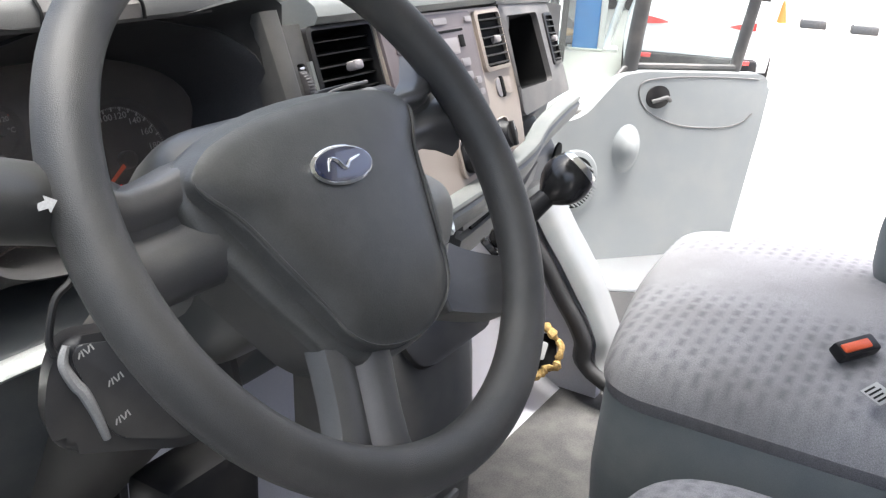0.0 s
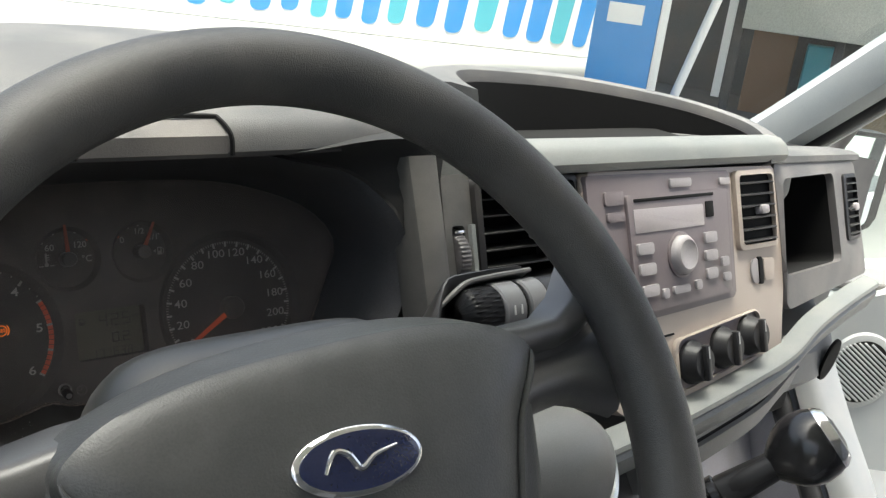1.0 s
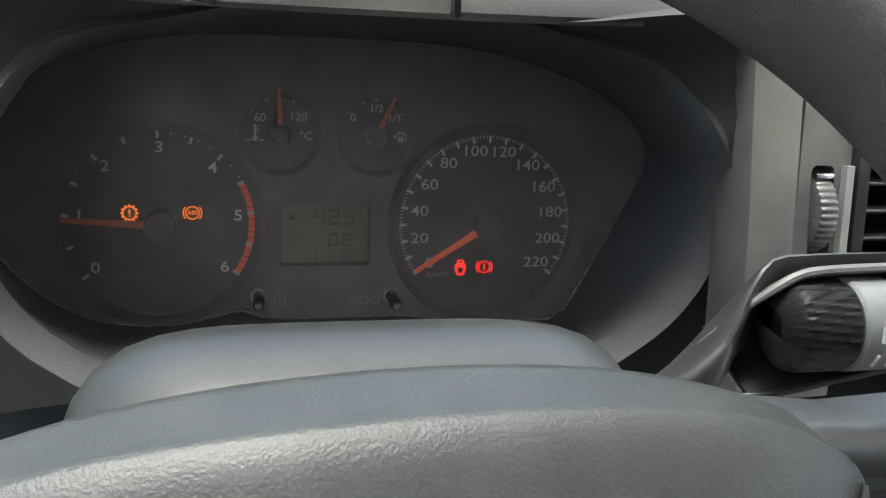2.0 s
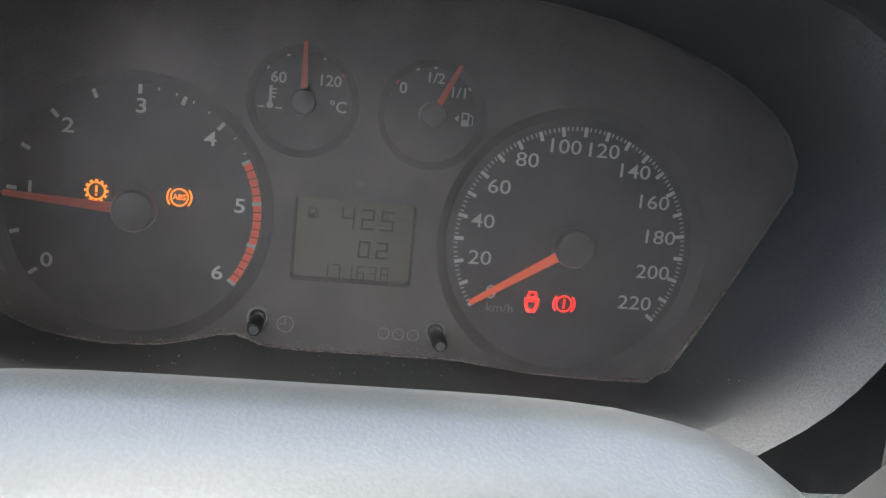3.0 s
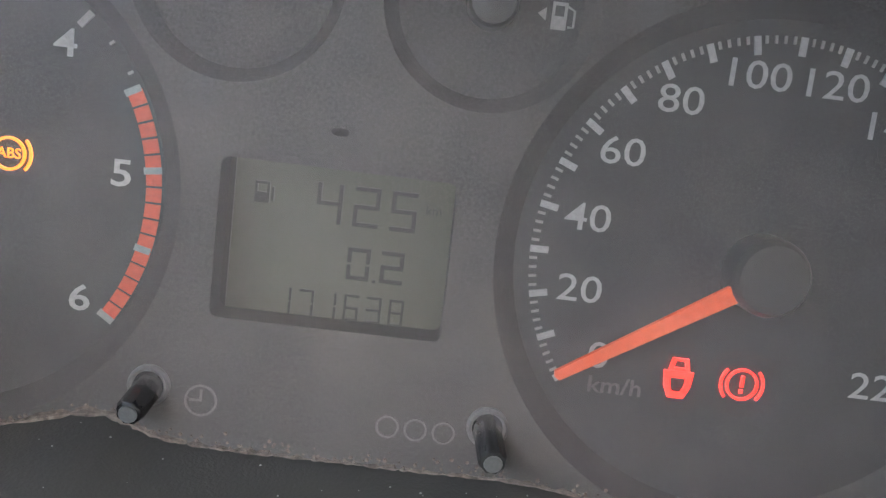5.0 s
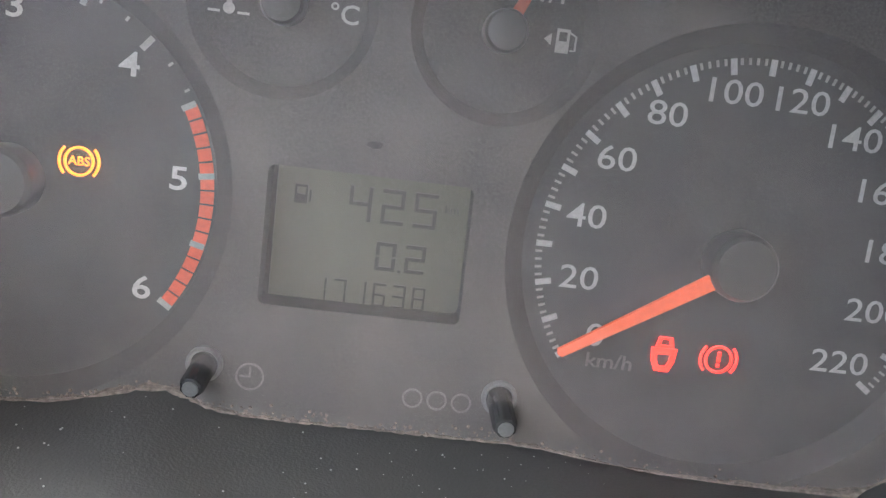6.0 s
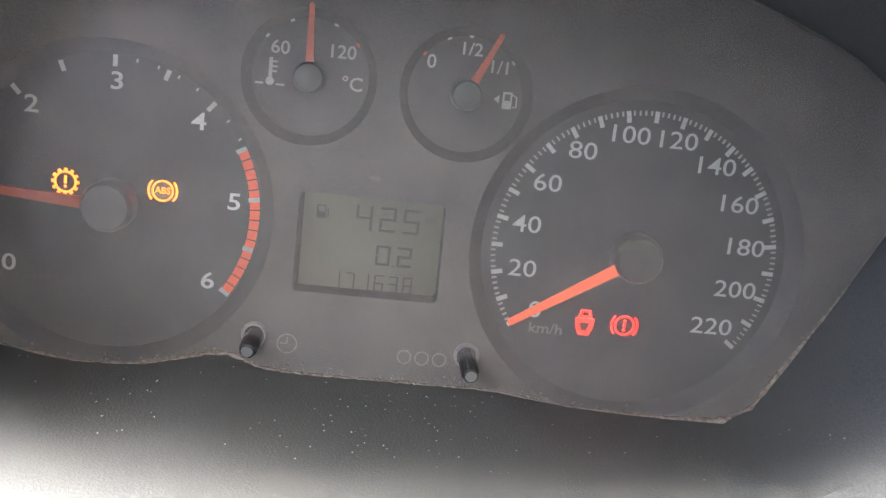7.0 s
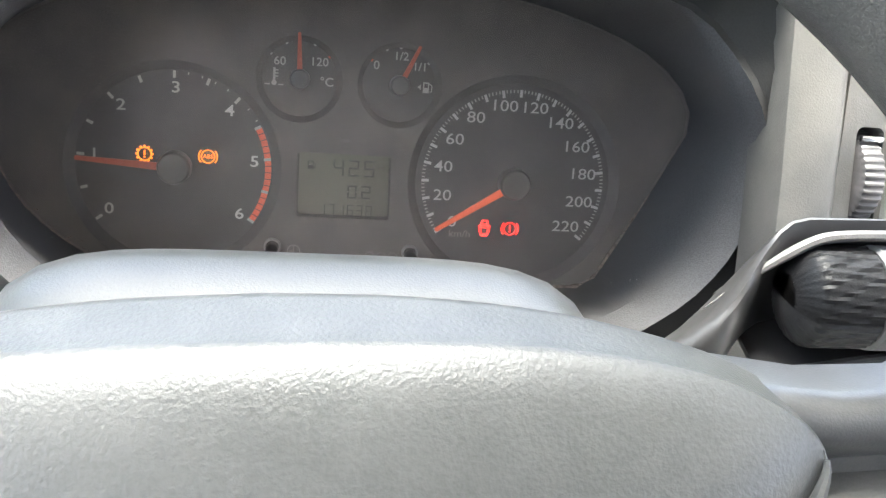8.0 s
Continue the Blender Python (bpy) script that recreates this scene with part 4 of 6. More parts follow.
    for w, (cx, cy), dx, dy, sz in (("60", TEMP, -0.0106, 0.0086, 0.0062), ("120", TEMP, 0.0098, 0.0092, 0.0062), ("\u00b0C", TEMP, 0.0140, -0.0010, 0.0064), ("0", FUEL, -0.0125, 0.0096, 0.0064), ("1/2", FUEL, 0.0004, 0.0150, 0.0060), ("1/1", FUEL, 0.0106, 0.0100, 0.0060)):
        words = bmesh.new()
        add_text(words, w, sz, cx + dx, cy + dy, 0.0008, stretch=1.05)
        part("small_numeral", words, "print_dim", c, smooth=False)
    sym = bmesh.new()
    tx, ty = TEMP[0] - 0.0133, TEMP[1] - 0.0008
    add_box(sym, (tx - 0.0006, ty - 0.001, 0.0005), (tx + 0.0006, ty + 0.006, 0.001))
    for k in range(3):
        add_box(sym, (tx + 0.0006, ty + 0.0012 + 0.0016 * k, 0.0005), (tx + 0.0022, ty + 0.0018 + 0.0016 * k, 0.001))
    add_turned(sym, [(0.0014, 0.0005), (0.0014, 0.001), (0.0, 0.001)], 16, pose(tx, ty - 0.0018, 0))
    for k in (-1, 1):
        add_box(sym, (tx + k * 0.0035 - 0.0014, ty - 0.003, 0.0005), (tx + k * 0.0035 + 0.0014, ty - 0.0024, 0.001))
    part("coolant_symbol", sym, "print_dim", c, smooth=False)
    sym = bmesh.new()
    fx, fy = FUEL[0] + 0.0146, FUEL[1] - 0.0003
    add_box(sym, (fx - 0.0018, fy - 0.003, 0.0005), (fx + 0.0014, fy - 0.0002, 0.001))
    add_box(sym, (fx - 0.0018, fy + 0.0020, 0.0005), (fx + 0.0014, fy + 0.0027, 0.001))
    for x in (-0.0018, 0.0008):
        add_box(sym, (fx + x, fy - 0.0003, 0.0005), (fx + x + 0.0006, fy + 0.0021, 0.001))
    add_tube(sym, [(fx + 0.0014, fy + 0.002, 0.0007), (fx + 0.003, fy + 0.0012, 0.0007), (fx + 0.003, fy - 0.0022, 0.0007), (fx + 0.0018, fy - 0.0022, 0.0007)], 0.00028, 5)
    add_prism(sym, [(fx - 0.0048, fy), (fx - 0.0030, fy + 0.0014), (fx - 0.0030, fy - 0.0014)], 0.0005, 0.001)
    part("pump_symbol", sym, "print_dim", c, smooth=False)
    # needles
    def needle(name, x, y, ang, r0, r1, w, hub):
        n = prism([(r0, -w / 2), (r1, -w * 0.28), (r1 + 0.0006, 0), (r1, w * 0.28), (r0, w / 2)], 0.0058, 0.0072)
        bmesh.ops.transform(n, matrix=pose(x, y, 0, 0, 0, ang), verts=n.verts)
        part(name, n, "needle" if name == "speed_needle" else "needle_shaded", c, "orange needle")
        part("needle_hub", turned([(hub * 1.02, 0.0005), (hub, 0.0075), (hub * 0.96, 0.0088), (hub * 0.86, 0.0098), (hub * 0.5, 0.0104), (0.0, 0.0106)], 36, pose(x, y, 0)), "needle_hub", c, "dark glossy needle hub")
    needle("speed_needle", *SPEED, 212.4, 0.007, 0.0500, 0.0040, 0.0086)
    needle("rev_needle", *REV, 176.5, 0.007, 0.0490, 0.0040, 0.0086)
    needle("temperature_needle", *TEMP, 92, 0.004, 0.0235, 0.0028, 0.0052)
    needle("fuel_needle", *FUEL, 65, 0.004, 0.0228, 0.0028, 0.0052)
    # display
    part("display", prism(rounded([(-0.0270, 0.0135), (0.0270, 0.0135), (0.0272, -0.0250), (-0.0270, -0.0250)], 0.0015), -0.008, -0.0045), "lcd", c, "grey-green liquid crystal display")
    # strip painted dark for the shadow beside the left wall of the window
    part("display_shade", prism([(-0.0270, 0.0135), (-0.0238, 0.0135), (-0.0236, -0.0250), (-0.0270, -0.0250)], -0.0046, -0.0040), "segment", c, "dark strip for the shade at the display's left")
    # well wall near-black, its shade put into the colour
    part("display_well", loft([[(x, y, z) for x, y in window] for z in (TOP, -0.0046)], caps=False), "well", c)
    SEGS = {"0": "abcdef", "1": "bc", "2": "abged", "3": "abgcd", "4": "fgbc", "5": "afgcd", "6": "afgedc", "7": "abc", "8": "abcdefg"}
    def digit(ch, x, y, w, h, t):
        """One seven-segment figure, its lower left corner at (x, y)."""
        b = bmesh.new()
        place = {"a": (x, y + h - t, x + w, y + h), "g": (x, y + h / 2 - t / 2, x + w, y + h / 2 + t / 2), "d": (x, y, x + w, y + t), "f": (x, y + h / 2, x + t, y + h), "b": (x + w - t, y + h / 2, x + w, y + h), "e": (x, y, x + t, y + h / 2), "c": (x + w - t, y, x + w, y + h / 2)}
        for k in SEGS[ch]:
            x0, y0, x1, y1 = place[k]
            add_box(b, (x0 + 0.0002, y0 + 0.0002, -0.0046), (x1 - 0.0002, y1 - 0.0002, -0.0041))
        part("display_digit", b, "segment", c, "dark display figure", smooth=False)
    for word, x, y, w, h, step in (("425", -0.0057, -0.0015, 0.0062, 0.0094, 0.0083), ("0", 0.0024, -0.0136, 0.0056, 0.0078, 0.0), ("2", 0.0100, -0.0136, 0.0056, 0.0078, 0.0), ("171638", -0.0126, -0.0232, 0.0038, 0.0066, 0.0051)):
        for k, ch in enumerate(word):
            digit(ch, x + step * k, y, w, h, 0.0014 if h > 0.007 else 0.0010)
    part("display_point", box((0.0086, -0.0136, -0.0046), (0.0094, -0.0128, -0.0041)), "segment", c, smooth=False)
    seg = bmesh.new()
    add_text(seg, "km", 0.0030, 0.0206, 0.0042, -0.0043)
    part("display_unit", seg, "segment", c, smooth=False)
    seg = bmesh.new()
    add_box(seg, (-0.0193, 0.0016, -0.0046), (-0.0160, 0.0040, -0.0041))
    add_box(seg, (-0.0193, 0.0040, -0.0046), (-0.0187, 0.0064, -0.0041))
    add_box(seg, (-0.0166, 0.0040, -0.0046), (-0.0160, 0.0064, -0.0041))
    add_box(seg, (-0.0193, 0.0058, -0.0046), (-0.0160, 0.0064, -0.0041))
    add_box(seg, (-0.0156, 0.0022, -0.0046), (-0.0150, 0.0054, -0.0041))
    part("display_symbol", seg, "segment", c, smooth=False)
    # warning lamps
    def lamp(name, x, y, mat, kind, lab):
        b = bmesh.new()
        if kind == "cog":
            add_arc(b, x, y, 0.0031, 0.0037, 0, 360, 0.0004, 0.0011, 28)
            for k in range(12):
                add_box(b, (0.0037, -0.0005, 0.0004), (0.0046, 0.0005, 0.0011), 0, 1, pose(x, y, 0, 0, 0, 30 * k))
        elif kind == "bottle":
            for ring, hole in (([(-0.0018, 0.0046), (0.0018, 0.0046), (0.0024, 0.0018), (-0.0024, 0.0018)], 0.55), ([(-0.0034, 0.0016), (0.0034, 0.0016), (0.0030, -0.0020), (0.0018, -0.0046), (-0.0018, -0.0046), (-0.0030, -0.0020)], 0.52)):
                cy = sum(p[1] for p in ring) / len(ring)
                for k in range(len(ring)):
                    p, q = ring[k], ring[(k + 1) % len(ring)]
                    add_prism(b, [(x + u * f, y + cy + (v - cy) * f) for (u, v), f in ((p, 1.0), (p, hole), (q, hole), (q, 1.0))], 0.0004, 0.0011)
        else:
            add_arc(b, x, y, 0.0031, 0.0037, 0, 360, 0.0004, 0.0011, 28)
            for s in (0, 180):
                add_arc(b, x, y, 0.0045, 0.0051, s - 42, s + 42, 0.0004, 0.0011, 8)
        if kind == "abs":
            add_text(b, "ABS", 0.0031, x, y, 0.0008)
        elif kind != "bottle":
            add_box(b, (x - 0.0004, y - 0.0006, 0.0004), (x + 0.0004, y + 0.0020, 0.0011))
            add_box(b, (x - 0.0004, y - 0.0020, 0.0004), (x + 0.0004, y - 0.0012, 0.0011))
        part(name, b, mat, c, lab, smooth=False)
    lamp("gearbox_lamp", -0.1036, 0.0060, "amber_lamp", "cog", "lit amber gear warning lamp")
    lamp("brake_system_lamp", -0.0713, 0.0062, "amber_lamp", "abs", "lit amber anti-lock lamp")
    lamp("engine_lamp", 0.0793, -0.0258, "red_lamp", "bottle", "lit red engine warning lamp")
    lamp("handbrake_lamp", 0.0938, -0.0256, "red_lamp", "brake", "lit red brake warning lamp")
    # reset stalks
    for x, y, h, lean in ((-0.0363, -0.0400, 0.0118, -4), (0.0378, -0.0408, 0.0135, 4)):
        stand = pose(x, y, TOP, 12, lean)
        fluted = [[stand @ Vector((r * (1 - 0.09 * cut * (0.5 + 0.5 * math.cos(8 * a))) * math.cos(a), r * (1 - 0.09 * cut * (0.5 + 0.5 * math.cos(8 * a))) * math.sin(a), z)) for a in (2 * math.pi * j / 48 for j in range(48))] for r, z, cut in ((0.0036, 0.0, 0), (0.0031, 0.0030, 1), (0.0031, h - 0.0015, 1), (0.0027, h - 0.0003, 1), (0.0020, h, 0))]
        k = part("reset_knob", loft(fluted), "gloss", c, "small black fluted reset knob")
        part("knob_tip", turned([(0.0021, h - 0.0004), (0.0019, h + 0.0005), (0.0, h + 0.0007)], 14, stand), "dash", k, "worn grey tip")
        part("knob_collar", turned([(0.0046, -0.001), (0.0046, 0.0012), (0.0040, 0.0018), (0.0034, 0.0014), (0.0034, -0.001)], 20, pose(x, y + 0.0004, TOP)), "pale_edge", k, "dusty grey collar")
    b = bmesh.new()
    add_arc(b, -0.0250, -0.0419, 0.0031, 0.0036, 0, 360, TOP - 0.0002, TOP + 0.0003, 24)
    add_box(b, (-0.0253, -0.0419, TOP - 0.0002), (-0.0248, -0.0394, TOP + 0.0003))
    add_box(b, (-0.0275, -0.0421, TOP - 0.0002), (-0.0248, -0.0416, TOP + 0.0003))
    part("clock_symbol", b, "faint", c, smooth=False)
    b = bmesh.new()
    for k in range(3):
        add_arc(b, 0.0160 + 0.0062 * k, -0.0430, 0.0021, 0.0026, 0, 360, TOP - 0.0002, TOP + 0.0003, 20)
    part("trip_symbol", b, "faint", c, smooth=False)
    low = [p for p in PLATE if p[1] < 0.0]
    low.sort(key=lambda p: math.atan2(p[1] - 0.02, p[0]))
    low = smooth_path([(x, y, TOP) for x, y in low], 4)
    rnd = random.Random(21)
    edge, size = [], []
    for k, (x, y, z) in enumerate(low):
        drift = 1.0 + 1.6 * math.exp(-((x - 0.132) / 0.022) ** 2) + 0.8 * math.exp(-((x + 0.05) / 0.02) ** 2)
        size.append(0.0008 * drift * rnd.uniform(0.6, 1.4))
        edge.append((x + rnd.uniform(-0.0003, 0.0003), y - 0.0002 + rnd.uniform(-0.0004, 0.0004), z - 0.0001))
    part("plate_edge", tube(edge, size, 8), "dust", c, "brown dust line along the plate edge")
    crumbs = bmesh.new()
    for k in range(260):
        x, y, z = low[rnd.randrange(len(low))]
        r = rnd.uniform(0.0002, 0.0006)
        add_turned(crumbs, [(r, 0.0), (r * 0.7, r * 0.5), (0.00005, r * 0.7)], 5, pose(x + rnd.gauss(0, 0.0012), y + abs(rnd.gauss(0, 0.0016)), z))
    part("dust_crumbs", crumbs, "dust", c, "crumbs of brown dust")["kind"] = "stuff"
    lens = part("clear_lens", loft([[(x * f, 0.02 + (y - 0.02) * f, z) for x, y in PLATE] for f, z in ((0.985, 0.0085), (0.8, 0.0122), (0.5, 0.0150), (0.2, 0.0160), (0.01, 0.0162))], caps=False), "lens", c, "clear dusty plastic lens with a painted veil of glare")
    lens.visible_shadow = False
    return c


instrument_cluster()


# ---- steering ----
def steering_wheel():
    w = thing("steering_wheel", WHEEL @ pose(0, 0, 0, 0, 0, 2.5), "worn dark grey four-spoke steering wheel", "steering wheel")
    part("rim", torus(0.186, 0.0168, 128, 24), "rim", w, "matt worn foam rim")
    # airbag cover: a padded face with a raised edge that rolls over to a wider skirt
    face = [(0.0, 0.0605), (0.030, 0.0600), (0.058, 0.0580), (0.085, 0.0530), (0.102, 0.0455), (0.1105, 0.0370), (0.1075, 0.0260), (0.0925, 0.0050), (0.0785, -0.0300), (0.0665, -0.0600), (0.0570, -0.0830), (0.0430, -0.0970), (0.0200, -0.1060), (0.0, -0.1080)]
    skirt = [(0.0, 0.0700), (0.030, 0.0690), (0.060, 0.0655), (0.085, 0.0595), (0.104, 0.0520), (0.1145, 0.0430), (0.1175, 0.0290), (0.1120, 0.0070), (0.0990, -0.0270), (0.0850, -0.0590), (0.0720, -0.0860), (0.0540, -0.1030), (0.0260, -0.1120), (0.0, -0.1140)]
    bulge = [(0.0, 0.0700), (0.030, 0.0690), (0.060, 0.0655), (0.085, 0.0595), (0.104, 0.0520), (0.1145, 0.0430), (0.1180, 0.0290), (0.1160, 0.0070), (0.1085, -0.0270), (0.0965, -0.0590), (0.0815, -0.0840), (0.0580, -0.1030), (0.0270, -0.1120), (0.0, -0.1140)]
    def closed(half, other):
        pts = half + [(-x, y) for x, y in other[-2:0:-1]]
        return [p[:2] for p in smooth_path([(*p, 0) for p in pts + [pts[0]]], 5)[:-1]]
    f0, s0 = closed(face, face), closed(bulge, skirt)
    def between(t, z, shrink=1.0):
        return [((fx * t + sx * (1 - t)) * shrink, -0.012 + (fy * t + sy * (1 - t) + 0.012) * shrink, z) for (fx, fy), (sx, sy) in zip(f0, s0)]
    def edge(t, top, side, shrink=1.0):
        ring = []
        for (x, y, z), (fx, fy) in zip(between(t, 0.0, shrink), f0):
            g = min(1.0, max(0.0, (0.046 - fy) / 0.018))
            ring.append((x, y, top + (side - top) * g * g * (3 - 2 * g)))
        return ring
    part("skirt", loft([between(0, -0.058, 0.95), between(0, -0.036, 0.985), between(0, -0.0185, 0.995), between(0.02, -0.0172, 0.97)]), "rim", w, "smooth dark hub skirt")
    part("airbag_cover", loft([between(0, -0.0190), between(0.04, -0.0150), edge(0.12, -0.0136, -0.0122), edge(0.30, -0.0102, -0.0098), edge(0.62, -0.0046, -0.0074), edge(0.74, -0.0026, -0.0074), edge(0.78, -0.0019, -0.0066), edge(0.81, -0.0014, -0.0002), edge(0.86, -0.0005, 0.0020), edge(0.92, 0.0006, 0.0026), edge(0.97, 0.0016, 0.0020), edge(1.0, 0.0022, 0.0012), edge(1.0, 0.0031, 0.0013, 0.985), edge(1.0, 0.0042, 0.0024, 0.965), edge(1.0, 0.0076, 0.0068, 0.88), between(1.0, 0.0098, 0.74), between(1.0, 0.0118, 0.56), between(1.0, 0.0127, 0.35), between(1.0, 0.0130, 0.12)]), "hub", w, "pebbled dark airbag cover")
    for side in (-1, 1):
        bead = sorted((y, x) for x, y in f0 if -0.066 < y < 0.037 and x * side > 0)
        part("edge_bead", tube([(x, y, 0.0024) for y, x in bead], [0.0006 + 0.0011 * min(1.0, 0.25 * min(k, len(bead) - 1 - k)) for k in range(len(bead))], 8), "hub", w, "raised edge of the airbag cover")
    # upper spokes: a flat band on top, a hollow below it and a rounded lobe
    flank = ((-0.10, -0.030), (0.0, -0.0120), (0.04, -0.0085), (0.10, -0.0070), (0.20, -0.0075), (0.27, -0.0100), (0.34, -0.0165), (0.42, -0.0180), (0.52, -0.0140), (0.64, -0.0105), (0.76, -0.0110), (0.88, -0.0150), (0.96, -0.0205), (1.0, -0.030))
    for side, low in ((1, (-0.014, -0.004, 0.003, 0.004, -0.002, -0.012)), (-1, (-0.024, -0.020, -0.019, -0.018, -0.020, -0.026))):
        rings = []
        for (x, top, lift), v1 in zip(((0.078, 0.050, 0.004), (0.100, 0.0500, 0.002), (0.122, 0.0475, 0.0), (0.145, 0.0475, 0.0), (0.162, 0.055, 0.0), (0.182, 0.072, -0.002)), low):
            rings.append([(side * x, top + (v1 - top) * u, z + lift) for u, z in flank])
        part("upper_spoke", loft(rings), "spoke_dark", w, "smooth dark upper spoke with a hollow")
    # lower spokes
    right = [(0.078, -0.060), (0.100, -0.079), (0.136, -0.098), (0.158, -0.106), (0.148, -0.126), (0.126, -0.143), (0.100, -0.134), (0.070, -0.120), (0.040, -0.105)]
    part("lower_spoke", prism(rounded(right, 0.014), -0.030, -0.0085, 0.009, 6), "spoke_dark", w, "smooth dark lower spoke")
    lobes = ((-1.0, -0.025), (-0.97, -0.0180), (-0.86, -0.0120), (-0.65, -0.0095), (-0.40, -0.0100), (-0.18, -0.0130), (-0.08, -0.0150), (0.02, -0.0130), (0.20, -0.0075), (0.45, -0.0050), (0.70, -0.0070), (0.88, -0.0120), (0.97, -0.0190), (1.0, -0.027))
    rings = []
    for t, wide in ((-0.25, 0.034), (0.0, 0.033), (0.25, 0.0315), (0.5, 0.031), (0.75, 0.032), (1.0, 0.036)):
        c = Vector((-0.0450, -0.0930, 0)).lerp(Vector((-0.0740, -0.1600, 0)), t)
        rings.append([c + Vector((0.87 * wide * u, -0.50 * wide * u, z)) for u, z in lobes])
    part("lower_spoke", loft(rings), "spoke_lit", w, "worn lower spoke with two lobes, painted paler as lit")
    # oval badge with a plain wave in place of its lettering
    b = part("badge", loft([[(x, y, z) for x, y in ellipse(0, 0, hw, hh, hh, 2.0, 48)] for hw, hh, z in ((0.0300, 0.0135, 0.009), (0.0300, 0.0135, 0.0142), (0.0285, 0.0122, 0.0152))]), "chrome", w, "oval chrome-edged badge")
    part("badge_field", prism(ellipse(0, 0, 0.0275, 0.0113, 0.0113, 2.0, 48), 0.014, 0.0158, 0.0003), "badge", b, "dark blue badge field")
    part("badge_stripe", tube(smooth_path([(-0.017, -0.0030, 0.0160), (-0.012, 0.0045, 0.0160), (-0.006, 0.0030, 0.0160), (-0.001, -0.0030, 0.0160), (0.006, 0.0010, 0.0160), (0.017, 0.0035, 0.0160)], 6), [0.0006 + 0.0009 * math.sin(math.pi * k / 30) for k in range(31)], 8), "chrome", b, "silver wavy stripe on the badge")
    b.matrix_local = pose(-0.004, 0.0118, 0, 0, 0, -6)
    return w


steering_wheel()


def steering_column():
    c = thing("steering_column", WHEEL, "grey plastic steering column cover", "steering column")
    def ring(d, hw, top, low, p=5.0):
        return [(x, y, d) for x, y in ellipse(0.0055, 0.0, hw, top, low, p, 72)]
    part("cover", loft([ring(d, hw, top, 0.07) for d, hw, top in ((-0.040, 0.062, 0.052), (-0.045, 0.071, 0.063), (-0.052, 0.0775, 0.0725), (-0.060, 0.0815, 0.0790), (-0.068, 0.0830, 0.0818), (-0.078, 0.0832, 0.0824), (-0.100, 0.0820, 0.0795), (-0.125, 0.079, 0.072), (-0.150, 0.072, 0.060))]), "shroud", c)
    part("shaft_cover", loft([[(x, y - 0.01 - 0.25 * (-d - 0.16), d) for x, y in ellipse(0.0, 0.0, 0.06, 0.05, 0.06, 3.0, 32)] for d in (-0.16, -0.3, -0.45)]), "binnacle", c)
    # rounded housing on the passenger side with the key barrel in its end
    here = WHEEL.inverted()
    rings = []
    for x, hy, hz in ((0.030, 0.044, 0.050), (0.120, 0.044, 0.049), (0.165, 0.043, 0.0475), (0.190, 0.041, 0.0455), (0.208, 0.037, 0.041), (0.220, 0.031, 0.035), (0.226, 0.026, 0.029)):
        rings.append([here @ Vector((x, -0.262 + hy * p, 0.722 + hz * q)) for p, q in ellipse(0, 0, 1, 1, 1, 2.4, 36)])
    part("key_housing", loft(rings), "shroud_pale", c, "worn pale grey key housing")
    facing = here @ Matrix.Translation((0.222, -0.272, 0.722)) @ pose(0, 0, 0, 0, 66, -58)
    k = part("ignition_lock", turned([(0.0245, 0.0), (0.0250, 0.009), (0.0230, 0.0115), (0.0205, 0.010), (0.0195, 0.002), (0.0, 0.002)], 32, facing), "chrome_dull", c, "dull metal key barrel")
    part("barrel_face", turned([(0.0190, 0.003), (0.0180, 0.0060), (0.0, 0.0065)], 28, facing), "black", k, "black face of the key barrel")
    part("key_slot", box((-0.0015, -0.009, 0.006), (0.0015, 0.009, 0.0072), 0.0004, 1, facing), "void", k)


steering_column()


M["cradle"] = material("stalk_dark_plastic", (0.020, 0.020, 0.021), 0.36, grain=1500, shine=0.4, stain=0.05)


